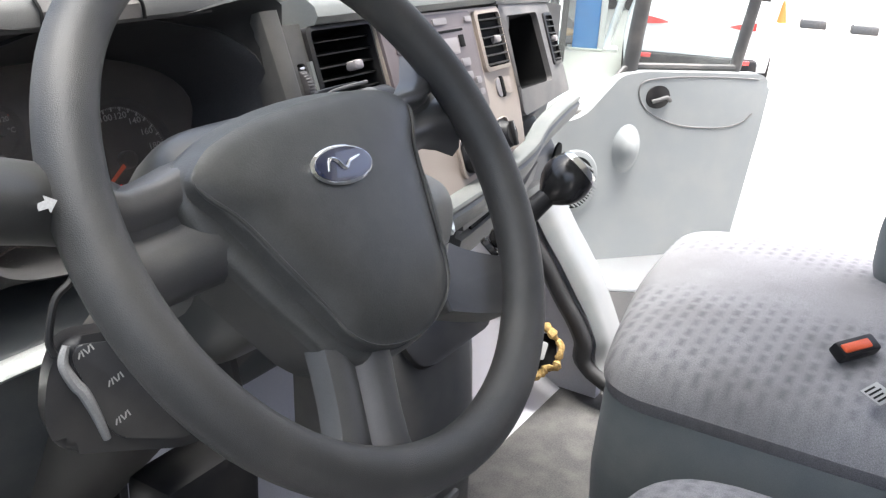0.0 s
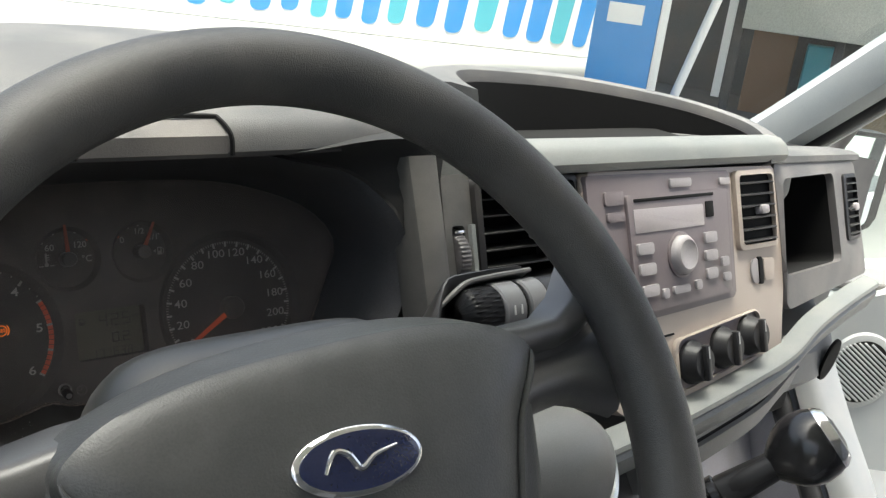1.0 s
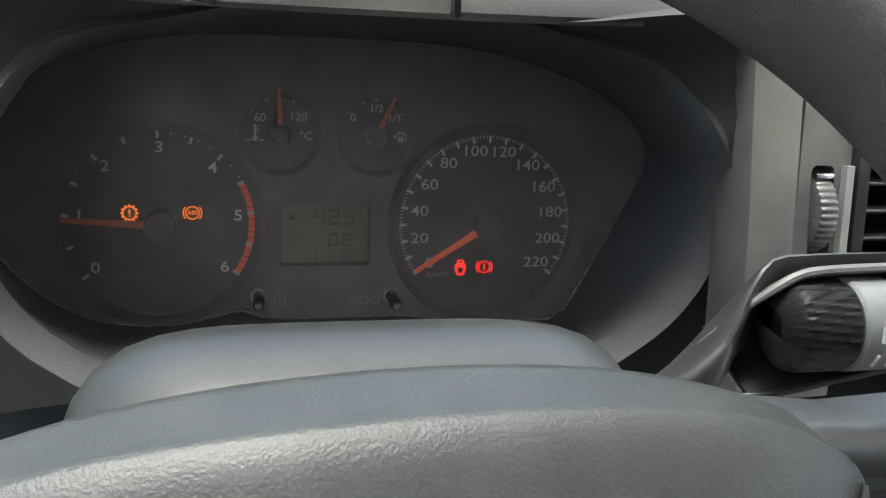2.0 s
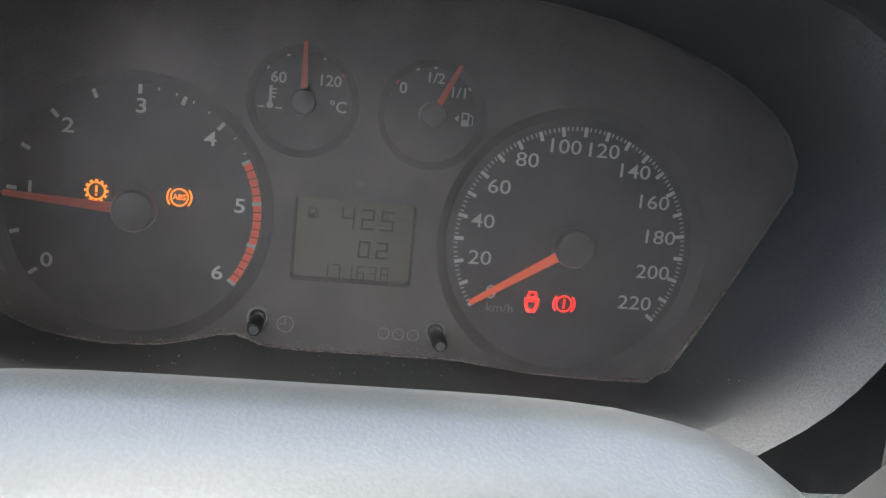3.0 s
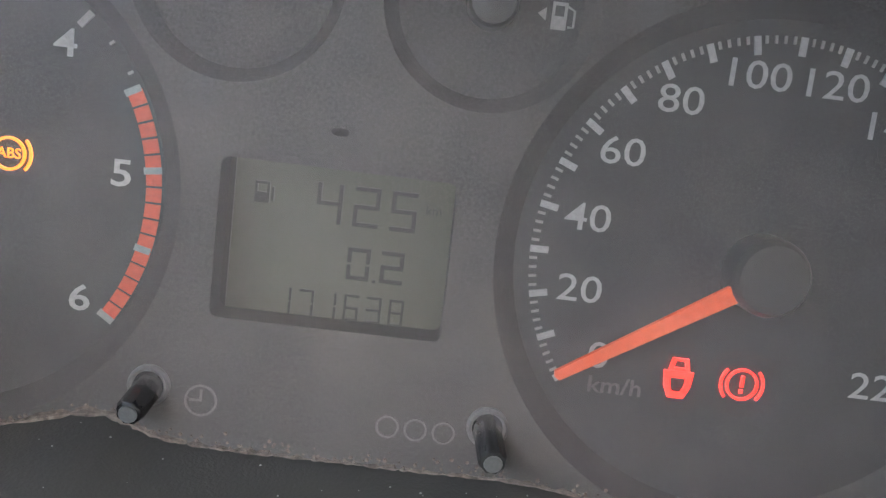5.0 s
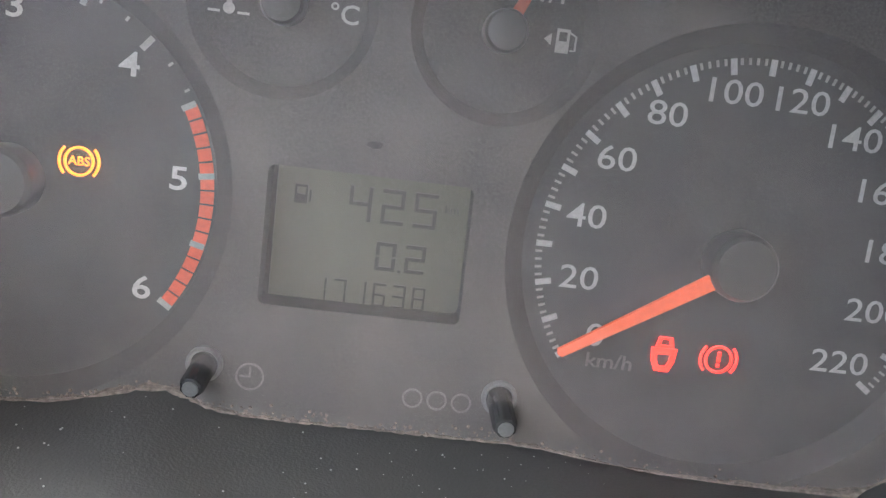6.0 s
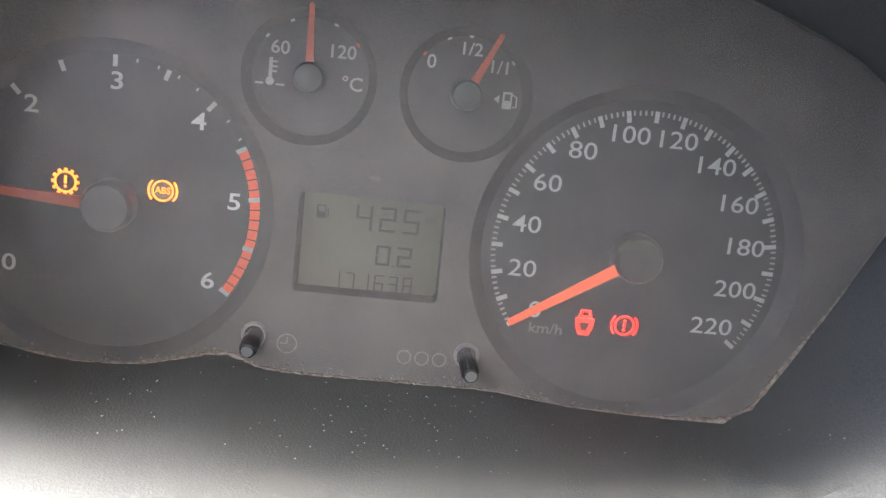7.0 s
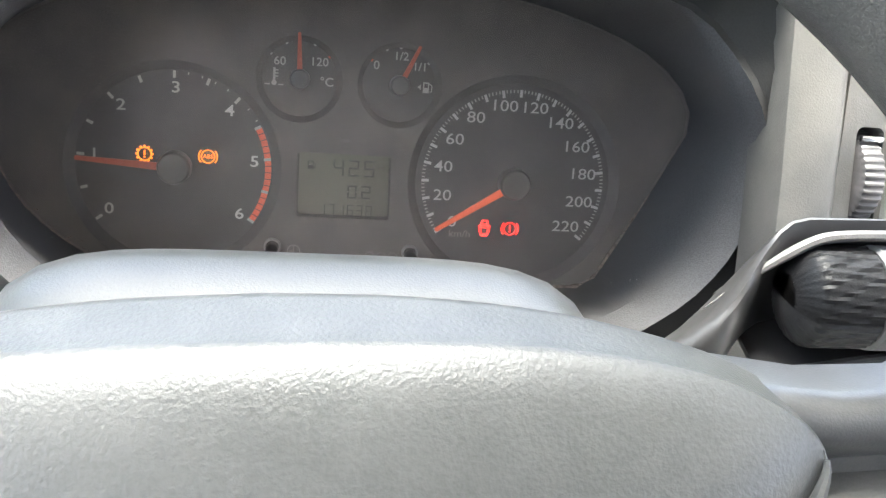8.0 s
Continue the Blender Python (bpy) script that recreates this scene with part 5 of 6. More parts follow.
def wiper_stalk():
    s = thing("column_stalk", Matrix(), "dark grey column stalk with a black knurled twist grip", "stalk")
    rings = []
    for x, top, low, front, back in ((0.062, 0.748, 0.722, -0.208, -0.186), (0.085, 0.7700, 0.744, -0.212, -0.186), (0.100, 0.7850, 0.757, -0.2155, -0.186), (0.110, 0.7955, 0.766, -0.2180, -0.185), (0.117, 0.8020, 0.772, -0.2175, -0.184), (0.123, 0.8090, 0.777, -0.2140, -0.183), (0.129, 0.8165, 0.781, -0.2085, -0.182), (0.135, 0.8225, 0.785, -0.2020, -0.181), (0.141, 0.8265, 0.787, -0.1960, -0.180), (0.147, 0.8285, 0.789, -0.1915, -0.179), (0.154, 0.8290, 0.790, -0.1890, -0.179), (0.175, 0.8290, 0.7925, -0.1880, -0.179), (0.208, 0.8290, 0.7975, -0.1880, -0.179), (0.214, 0.8270, 0.8000, -0.1870, -0.180)):
        rings.append([(x, (front + back) / 2 + (back - front) / 2 * a, (top + low) / 2 + (top - low) / 2 * b - (0.010 + 0.006 * b) * a) for a, b in ellipse(0, 0, 1, 1, 1, 2.6, 32)])
    part("cradle", loft(rings), "cradle", s, "smooth dark grey cradle")
    # rim of the bowl in which the grip sits, above and below
    upper = smooth_path([(0.108, -0.1960, 0.7945), (0.117, -0.1985, 0.8025), (0.125, -0.2005, 0.8130), (0.133, -0.2020, 0.8225), (0.141, -0.2025, 0.8300), (0.149, -0.2020, 0.8350), (0.157, -0.2015, 0.8370), (0.175, -0.2010, 0.8378), (0.208, -0.2000, 0.8380)], 5)
    lower = smooth_path([(0.126, -0.2080, 0.7850), (0.138, -0.2110, 0.7880), (0.146, -0.2120, 0.7885), (0.160, -0.2115, 0.7902), (0.177, -0.2105, 0.7930), (0.208, -0.2095, 0.7980)], 5)
    # upper lip coloured lighter than the cradle to give its highlight
    part("cradle_lip", tube(upper[6:], [min(0.0019, 0.0002 + 0.00012 * k) for k in range(len(upper) - 6)], 8), "lid", s, "pale lip of the cradle, highlight put into its colour")
    part("cradle_lip", tube(lower, [min(0.0015, 0.0003 + 0.00010 * k) for k in range(len(lower))], 8), "cradle", s, "dark lower lip of the cradle")
    part("cradle_wall", loft([[(p.x, p.y, p.z - 0.0012), (p.x, p.y + 0.0006, p.z + 0.0008), (p.x, -0.1850, p.z - 0.0150), (p.x, -0.1860, p.z - 0.0165)] for p in upper[12:]]), "cradle", s, "dark back wall of the cradle")
    part("cradle_wall", loft([[(p.x, p.y, p.z - 0.0012), (p.x, p.y, p.z + 0.0006), (p.x, -0.1860, p.z + 0.0030), (p.x, -0.1860, p.z + 0.0010)] for p in lower[5:]]), "cradle", s, "dark lower wall of the cradle")
    ax = Vector((0, -0.205, 0.8155))
    knurl = []
    for k in range(13):
        t = k / 12
        r = 0.0175 * math.sin(math.pi / 2 * min(1, 0.30 + 2.4 * t))
        knurl.append([(0.1425 + 0.0275 * t, ax.y - r * (1 + 0.022 * math.cos(34 * a + 6 * t)) * math.cos(a), ax.z + r * (1 + 0.022 * math.cos(34 * a + 6 * t)) * math.sin(a)) for a in (2 * math.pi * j / 88 for j in range(136))])
    part("twist_grip", loft(knurl), "black", s, "black knurled twist grip")
    def drum(name, x0, x1, r, mat, lab):
        part(name, turned([(r - 0.0012, x0), (r, x0 + 0.0012), (r, x1 - 0.0012), (r - 0.0012, x1)], 40, Matrix.Translation((0, ax.y, ax.z)) @ pose(0, 0, 0, 0, 90)), mat, s, lab)
    drum("collar", 0.1715, 0.190, 0.0182, "spoke", "grey collar with worn marks")
    drum("gap_ring", 0.190, 0.194, 0.0160, "void", "")
    drum("second_collar", 0.194, 0.211, 0.0180, "spoke", "grey collar with worn marks")
    drum("tip", 0.211, 0.234, 0.0172, "black", "black stalk tip")
    for x, turn in ((0.181, 160), (0.181, 195), (0.203, 175)):
        for k in (-1, 1):
            b = box((-0.0004, -0.003, 0.0), (0.0010, 0.003, 0.0006), 0, 1, Matrix.Translation((x + 0.003 * k, ax.y, ax.z)) @ pose(0, 0, 0, turn) @ pose(0, 0.0181, 0, -90))
            part("mark", b, "print", s, "worn white mark", smooth=False)


wiper_stalk()


def light_stalk():
    s = thing("column_stalk", Matrix(), "grey-green column stalk with a white arrow mark", "stalk")
    line = smooth_path([(-0.040, -0.245, 0.715), (-0.085, -0.268, 0.752), (-0.130, -0.282, 0.800), (-0.180, -0.294, 0.835), (-0.245, -0.312, 0.862), (-0.300, -0.325, 0.878)], 6)
    part("arm", tube(line, [0.012 + 0.009 * min(1.0, k / 12) for k in range(len(line))], 22), "shroud", s)
    part("collar", tube([line[5], line[9]], [0.024, 0.021], 20), "spoke", s, "lighter faceted collar")
    arrow = prism([(-0.0045, -0.0018), (0.0, -0.0020), (0.0, -0.0045), (0.005, 0.0), (0.0, 0.0045), (0.0, 0.0020), (-0.0045, 0.0018)], -0.001, 0.0010)
    bmesh.ops.transform(arrow, matrix=plane_frame(-0.2285, -0.3315, 0.8600, 22, -30, 15), verts=arrow.verts)
    part("arrow_mark", arrow, "print", s, "white arrow mark")


light_stalk()


def left_stalk():
    m = plane_frame(-0.150, -0.240, 0.690, 14, -28, 6)
    s = thing("indicator_stalk", m, "broad black column stalk with worn white marks", "stalk")
    out = rounded([(0.100, 0.020), (0.030, 0.036), (-0.006, 0.040), (-0.020, 0.020), (-0.030, -0.012), (-0.024, -0.034), (0.0, -0.041), (0.056, -0.058), (0.100, -0.046)], 0.014)
    part("paddle", prism(out, -0.034, 0.0, 0.008, 4), "black", s)
    part("face", prism(rounded([(0.095, 0.018), (0.000, 0.034), (-0.004, 0.024), (0.010, -0.034), (0.052, -0.050), (0.095, -0.040)], 0.008), -0.002, 0.0018, 0.0012), "cradle", s)
    ridge = smooth_path([(-0.005, 0.035, 0.001), (-0.0095, 0.024, 0.0018), (-0.006, 0.010, 0.0020), (-0.002, 0.002, 0.0020), (0.002, -0.014, 0.0018), (0.005, -0.033, 0.001)], 6)
    # ridge painted pale for the highlight along the black paddle
    part("ridge", tube(ridge, [0.0026 + 0.0016 * math.sin(math.pi * k / (len(ridge) - 1)) for k in range(len(ridge))], 8), "pale_edge", s, "pale ridge, its highlight put into the colour")
    rnd = random.Random(5)
    for x, y in ((0.001, 0.0265), (0.0145, 0.0030), (0.0130, -0.0235)):
        for k in range(5):
            lean = (-22, 8, 30, -10, 18)[k] + rnd.uniform(-6, 6)
            part("mark", box((-0.0005, -0.0022, 0.0016), (0.0005, 0.0022, 0.0022), 0, 1, pose(x + 0.0022 * k, y + 0.0009 * k, 0, 0, 0, lean)), "print_dim", s, "worn white mark", smooth=False)
    part("wire", tube(smooth_path([(-0.0126, 0.030, -0.002), (-0.0136, 0.0414, -0.002), (-0.0042, 0.065, -0.002), (0.0085, 0.0744, -0.004), (0.012, 0.084, -0.006), (0.014, 0.088, -0.016)], 6), 0.0026, 8), "black", s, "loose black wire")


left_stalk()


# ---- console and gear lever ----
def rect(x0, x1, y0, y1):
    return [(x0, y0), (x1, y0), (x1, y1), (x0, y1)]


def console():
    c = thing("gear_console", Matrix(), "grey dash-mounted gear console with its boot torn away", "console")
    rings = []
    for y, z0, z1, x0, x1 in ((-0.05, 0.36, 0.63, 0.28, 0.56), (-0.12, 0.33, 0.60, 0.28, 0.53), (-0.17, 0.28, 0.55, 0.28, 0.50), (-0.20, 0.16, 0.47, 0.28, 0.46), (-0.21, 0.02, 0.38, 0.29, 0.42)):
        rings.append([(x0 + (x1 - x0) * u, y, z0 * (1 - v) + z1 * v) for u, v in ((0, 0), (-0.02, 0.55), (0.08, 0.88), (0.3, 1.0), (0.7, 1.0), (0.92, 0.88), (1.02, 0.55), (1.0, 0))])
    part("body", loft(rings), "dash", c)
    part("collar_plate", prism(rounded(rect(0.31, 0.49, -0.035, 0.035), 0.03), -0.004, 0.004, 0.002), "black", c, "black plate of the missing boot").matrix_local = pose(0, -0.185, 0.515, 50)
    for k in range(8):
        part("rib", box((0.296, -0.217, 0.10 + 0.034 * k), (0.408, -0.207, 0.112 + 0.034 * k), 0.003), "dash_mid", c)
    boot = bmesh.new()
    rnd = random.Random(4)
    m = Matrix.Translation((1.10, 0.000, 0.130)) @ pose(0, 0, 0, 62, 0, -50)
    arc = [Vector((0.046 * math.cos(a) * rnd.uniform(0.85, 1.15), 0.050 * math.sin(a) * rnd.uniform(0.85, 1.12), rnd.uniform(0.0, 0.012))) for a in (radians(-130 + 17 * k) for k in range(15))]
    add_tube(boot, [m @ p for p in smooth_path(arc, 3)], [0.0095 + 0.0025 * math.sin(1.3 * k) + rnd.uniform(-0.003, 0.003) for k in range(43)], 9, 0.7)
    f = thing("torn_foam", Matrix(), "torn yellow-brown foam padding by the door sill", "foam")
    part("padding", boot, "foam", f)
    part("paper_scrap", prism(rounded([(-0.026, -0.016), (0.008, -0.022), (0.020, 0.012), (-0.002, 0.020), (-0.014, 0.028)], 0.004), 0.018, 0.024, 0.001), "print", f, "crumpled white paper scrap").matrix_local = m
    part("backing", prism(rounded([(-0.045, -0.045), (0.040, -0.048), (0.045, 0.030), (-0.035, 0.040)], 0.02), -0.012, 0.0, 0.003), "void", f, "dark torn backing").matrix_local = m
    return c


console()


def gear_lever():
    g = thing("gear_lever", Matrix(), "black gear lever with a round glossy knob and chrome cap", "gear lever")
    k = Vector((0.372, -0.338, 0.734))
    base = Vector((0.49, -0.150, 0.47))
    col = Vector((0.335, -0.305, 0.690))
    part("shaft", tube(smooth_path([base, (0.50, -0.235, 0.535), (0.45, -0.265, 0.60), (0.385, -0.285, 0.66), col, k], 6), 0.0085, 14), "black", g, "black shaft")
    part("collar", tube([col + (base - col) * 0.08, col, col.lerp(k, 0.6)], [0.010, 0.013, 0.0105], 18), "black", g)
    part("knuckle", turned([(0.004, -0.016), (0.012, -0.011), (0.016, 0.0), (0.012, 0.011), (0.004, 0.016)], 24, Matrix.Translation((0.430, -0.270, 0.622))), "black", g, "black ball joint")
    step = (col - k).normalized()
    tilt = step.to_track_quat("Z", "Y").to_matrix().to_4x4()
    for away, r, name in ((0.006, 0.0150, "neck_collar"), (0.040, 0.0120, "neck_collar")):
        part(name, turned([(r * 0.8, -0.004), (r, -0.0025), (r, 0.0025), (r * 0.8, 0.004)], 24, Matrix.Translation(col + step * away) @ tilt), "gloss", g, "shiny black collar")
    part("neck_ball", turned([(0.002, -0.0125), (0.008, -0.010), (0.0125, -0.003), (0.0125, 0.003), (0.008, 0.010), (0.002, 0.0125)], 24, Matrix.Translation(col + step * 0.024) @ tilt), "gloss", g, "black ball joint")
    axis = (k - col).normalized().to_track_quat("Z", "Y").to_matrix().to_4x4()
    m = Matrix.Translation(k) @ axis @ Matrix.Scale(0.89, 4)
    knob = part("knob", turned([(0.0105, -0.042), (0.0110, -0.033), (0.0180, -0.026), (0.0245, -0.018), (0.0285, -0.009), (0.0300, 0.0), (0.0285, 0.010), (0.0255, 0.017), (0.0220, 0.0215)], 36, m), "gloss", g, "glossy black knob")
    part("cap_ring", turned([(0.0262, 0.0160), (0.0258, 0.0185), (0.0215, 0.0238), (0.018, 0.0245), (0.018, 0.0185)], 36, m), "chrome", knob, "chrome ring")
    part("cap", turned([(0.019, 0.020), (0.017, 0.0245), (0.010, 0.0265), (0.0, 0.027)], 32, m), "black", knob)


gear_lever()


# ---- pedals and floor ----
def pedals():
    for name, x, lab in (("accelerator_pedal", 0.14, "accelerator pedal with a ribbed pad"), ("brake_pedal", 0.02, "brake pedal with a ribbed rubber pad"), ("clutch_pedal", -0.13, "clutch pedal with a ribbed rubber pad")):
        p = thing(name, Matrix(), lab, "pedal")
        m = plane_frame(x, 0.05, 0.14, 30)
        w, h = (0.05, 0.13) if "acc" in name else (0.075, 0.06)
        pad = prism(rounded([(-w / 2, h / 2), (w / 2, h / 2), (w / 2, -h / 2), (-w / 2, -h / 2)], 0.01), -0.012, 0.0, 0.003)
        bmesh.ops.transform(pad, matrix=m, verts=pad.verts)
        part("pad", pad, "metal" if "acc" in name else "black", p)
        for k in range(6):
            y = -h * 0.4 + h * 0.8 * k / 5
            part("rib", box((-w * 0.42, y - 0.002, -0.001), (w * 0.42, y + 0.002, 0.003), 0.0008, 1, m), "black", p)
        part("arm", tube([m @ Vector((0, 0, -0.01)), (x, 0.12, 0.24), (x, 0.14, 0.40)], 0.009, 10), "black", p)
    mat_ = bmesh.new()
    for k in range(26):
        add_box(mat_, (0.02, -0.30 + 0.016 * k, 0.001), (0.40, -0.292 + 0.016 * k, 0.008), 0.002, 1)
    add_box(mat_, (0.0, -0.32, 0.0), (0.42, 0.13, 0.004), 0.001)
    tagged(part("floor_mat", mat_, "mat"), "worn ribbed dark rubber floor mat", "floor mat")
    step = thing("floor_ridge", Matrix(), "dusty dark raised floor edge beside the console", "trim", kind="structure")
    part("edge", box((0.46, -0.36, 0.0), (1.2, -0.33, 0.03), 0.008), "mat", step)


pedals()


# ---- seats ----
def cloth_pattern():
    m = M["cloth"].copy()
    m.name = "seat_cloth_checked"
    n, l = m.node_tree.nodes, m.node_tree.links
    b = n["Principled BSDF"]
    old = b.inputs["Base Color"].links[0].from_socket
    where = n.new("ShaderNodeTexCoord")
    brick = n.new("ShaderNodeTexBrick")
    brick.inputs["Scale"].default_value = 12.0
    brick.inputs["Color1"].default_value, brick.inputs["Color2"].default_value, brick.inputs["Mortar"].default_value = (0.62, 0.62, 0.64, 1), (0.76, 0.76, 0.78, 1), (1, 1, 1, 1)
    brick.inputs["Mortar Size"].default_value, brick.inputs["Mortar Smooth"].default_value = 0.14, 0.9
    brick.inputs["Brick Width"].default_value, brick.inputs["Row Height"].default_value = 0.36, 0.25
    l.new(where.outputs["Object"], brick.inputs["Vector"])
    band, split, wave, ease = n.new("ShaderNodeTexNoise"), n.new("ShaderNodeSeparateXYZ"), n.new("ShaderNodeMath"), n.new("ShaderNodeMapRange")
    band.inputs["Scale"].default_value = 6.0
    l.new(where.outputs["Object"], band.inputs["Vector"])
    l.new(where.outputs["Object"], split.inputs[0])
    turn, add = n.new("ShaderNodeMath"), n.new("ShaderNodeMath")
    turn.operation, turn.inputs[1].default_value, turn.inputs[2].default_value = "MULTIPLY_ADD", 15.0, -9.3
    l.new(split.outputs["X"], turn.inputs[0])
    wave.operation = "SINE"
    l.new(turn.outputs[0], wave.inputs[0])
    add.operation = "MULTIPLY_ADD"
    add.inputs[1].default_value = 1.6
    l.new(band.outputs["Fac"], add.inputs[0])
    l.new(wave.outputs[0], add.inputs[2])
    ease.inputs["From Min"].default_value, ease.inputs["From Max"].default_value = 0.2, 1.0
    l.new(add.outputs[0], ease.inputs["Value"])
    mix = n.new("ShaderNodeMix")
    mix.data_type, mix.blend_type = "RGBA", "MULTIPLY"
    l.new(ease.outputs["Result"], mix.inputs["Factor"])
    l.new(old, mix.inputs["A"])
    l.new(brick.outputs["Color"], mix.inputs["B"])
    l.new(mix.outputs["Result"], b.inputs["Base Color"])
    return m


M["check"] = cloth_pattern()


def cushion(bm, outline, z0, z1, crown=0.02, corner=0.09, bulge=0.012):
    """A padded block with rounded corners and a crowned top over a plan outline."""
    o = rounded(outline, corner, 8)
    cx, cy = sum(p[0] for p in o) / len(o), sum(p[1] for p in o) / len(o)
    half = min(max(p[0] for p in o) - cx, max(p[1] for p in o) - cy)
    def ring(inset, z):
        f = 1 - inset / half
        return [(cx + (x - cx) * f, cy + (y - cy) * f, z) for x, y in o]
    rows = [ring(0.03, z0), ring(0.0, z0 + 0.03), ring(-bulge, (z0 + z1) / 2), ring(0.0, z1 - 0.035), ring(0.012, z1 - 0.014), ring(0.035, z1 - 0.003), ring(0.09, z1 + crown * 0.5)]
    last = rows[-1]
    for f in (0.7, 0.4, 0.12):
        rows.append([(cx + (x - cx) * f, cy + (y - cy) * f, z1 + crown * (1 - 0.5 * f * f)) for x, y, z in last])
    return add_loft(bm, rows)


def seats():
    s = thing("passenger_bench_seat", Matrix(), "grey checked cloth passenger bench seat with vinyl sides", "seat")
    plan = [(0.590, -0.92), (1.20, -0.92), (1.245, -0.42), (1.19, -0.245), (0.95, -0.252), (0.73, -0.292), (0.582, -0.330)]
    part("cushion", cushion(bmesh.new(), plan, 0.335, 0.450, 0.014, 0.11, 0.006), "check", s, "worn grey checked cloth cushion")
    part("base", cushion(bmesh.new(), plan, 0.06, 0.432, 0.0, 0.11, 0.008), "vinyl", s, "blue-grey vinyl side and base")
    piping = [(0.91 + (x - 0.91) * 1.006, -0.58 + (y + 0.58) * 1.006) for x, y in rounded(plan, 0.11, 8)]
    part("piping", tube([(x, y, 0.386) for x, y in piping + piping[:1]], 0.004, 8), "vinyl", s)
    bm = cushion(bmesh.new(), rect(0.60, 1.22, -0.16, 0.42), 0.0, 0.13, 0.02, 0.1)
    bmesh.ops.transform(bm, matrix=Matrix.Translation((0, -0.88, 0.62)) @ pose(0, 0, 0, 100), verts=bm.verts)
    part("backrest", bm, "check", s, "grey cloth backrest")
    part("side_bolster", tube(smooth_path([(1.08, -0.635, 0.43), (1.08, -0.630, 0.49), (1.09, -0.640, 0.58), (1.11, -0.72, 0.78), (1.12, -0.84, 1.10)], 6), [0.030, 0.034, 0.038, 0.041, 0.044, 0.047] + [0.048] * 19, 20), "vinyl", s, "dark padded side of the backrest")
    d = thing("driver_seat", Matrix(), "grey cloth driver seat", "seat")
    part("cushion", cushion(bmesh.new(), rect(-0.24, 0.44, -1.05, -0.445), 0.20, 0.428, 0.015, 0.13), "check", d)
    part("base", cushion(bmesh.new(), rect(-0.22, 0.38, -1.04, -0.50), 0.02, 0.26, 0.0, 0.1), "vinyl", d)
    b = thing("seat_belt_buckle", Matrix(), "black seat belt buckle with a red-orange button", "buckle")
    m = plane_frame(0.735, -0.612, 0.474, 60, -30)
    def tf(bm):
        bmesh.ops.transform(bm, matrix=m, verts=bm.verts)
        return bm
    part("body", tf(box((-0.036, -0.013, -0.010), (0.036, 0.013, 0.009), 0.005)), "black", b)
    part("button", tf(box((-0.032, -0.008, 0.006), (0.020, 0.006, 0.0115), 0.003)), "buckle", b, "red-orange release button")
    t = thing("belt_label", Matrix(), "small white printed label on the belt", "label")
    m2 = plane_frame(0.632, -0.655, 0.468, 75, -20)
    bm = box((-0.02, -0.014, 0.0), (0.02, 0.014, 0.0015), 0.0005)
    bmesh.ops.transform(bm, matrix=m2, verts=bm.verts)
    part("card", bm, "print", t)
    bm = bmesh.new()
    for k in range(4):
        add_box(bm, (-0.016, -0.010 + 0.006 * k, 0.0014), (0.012 - 0.005 * (k % 2), -0.0075 + 0.006 * k, 0.0019), 0, 1, m2)
    part("print_bars", bm, "void", t, smooth=False)


seats()


# ---- the open passenger door ----
M["frame_dark"] = material("window_frame_dark", (0.05, 0.05, 0.05), 0.5, grain=900, stain=0.15)


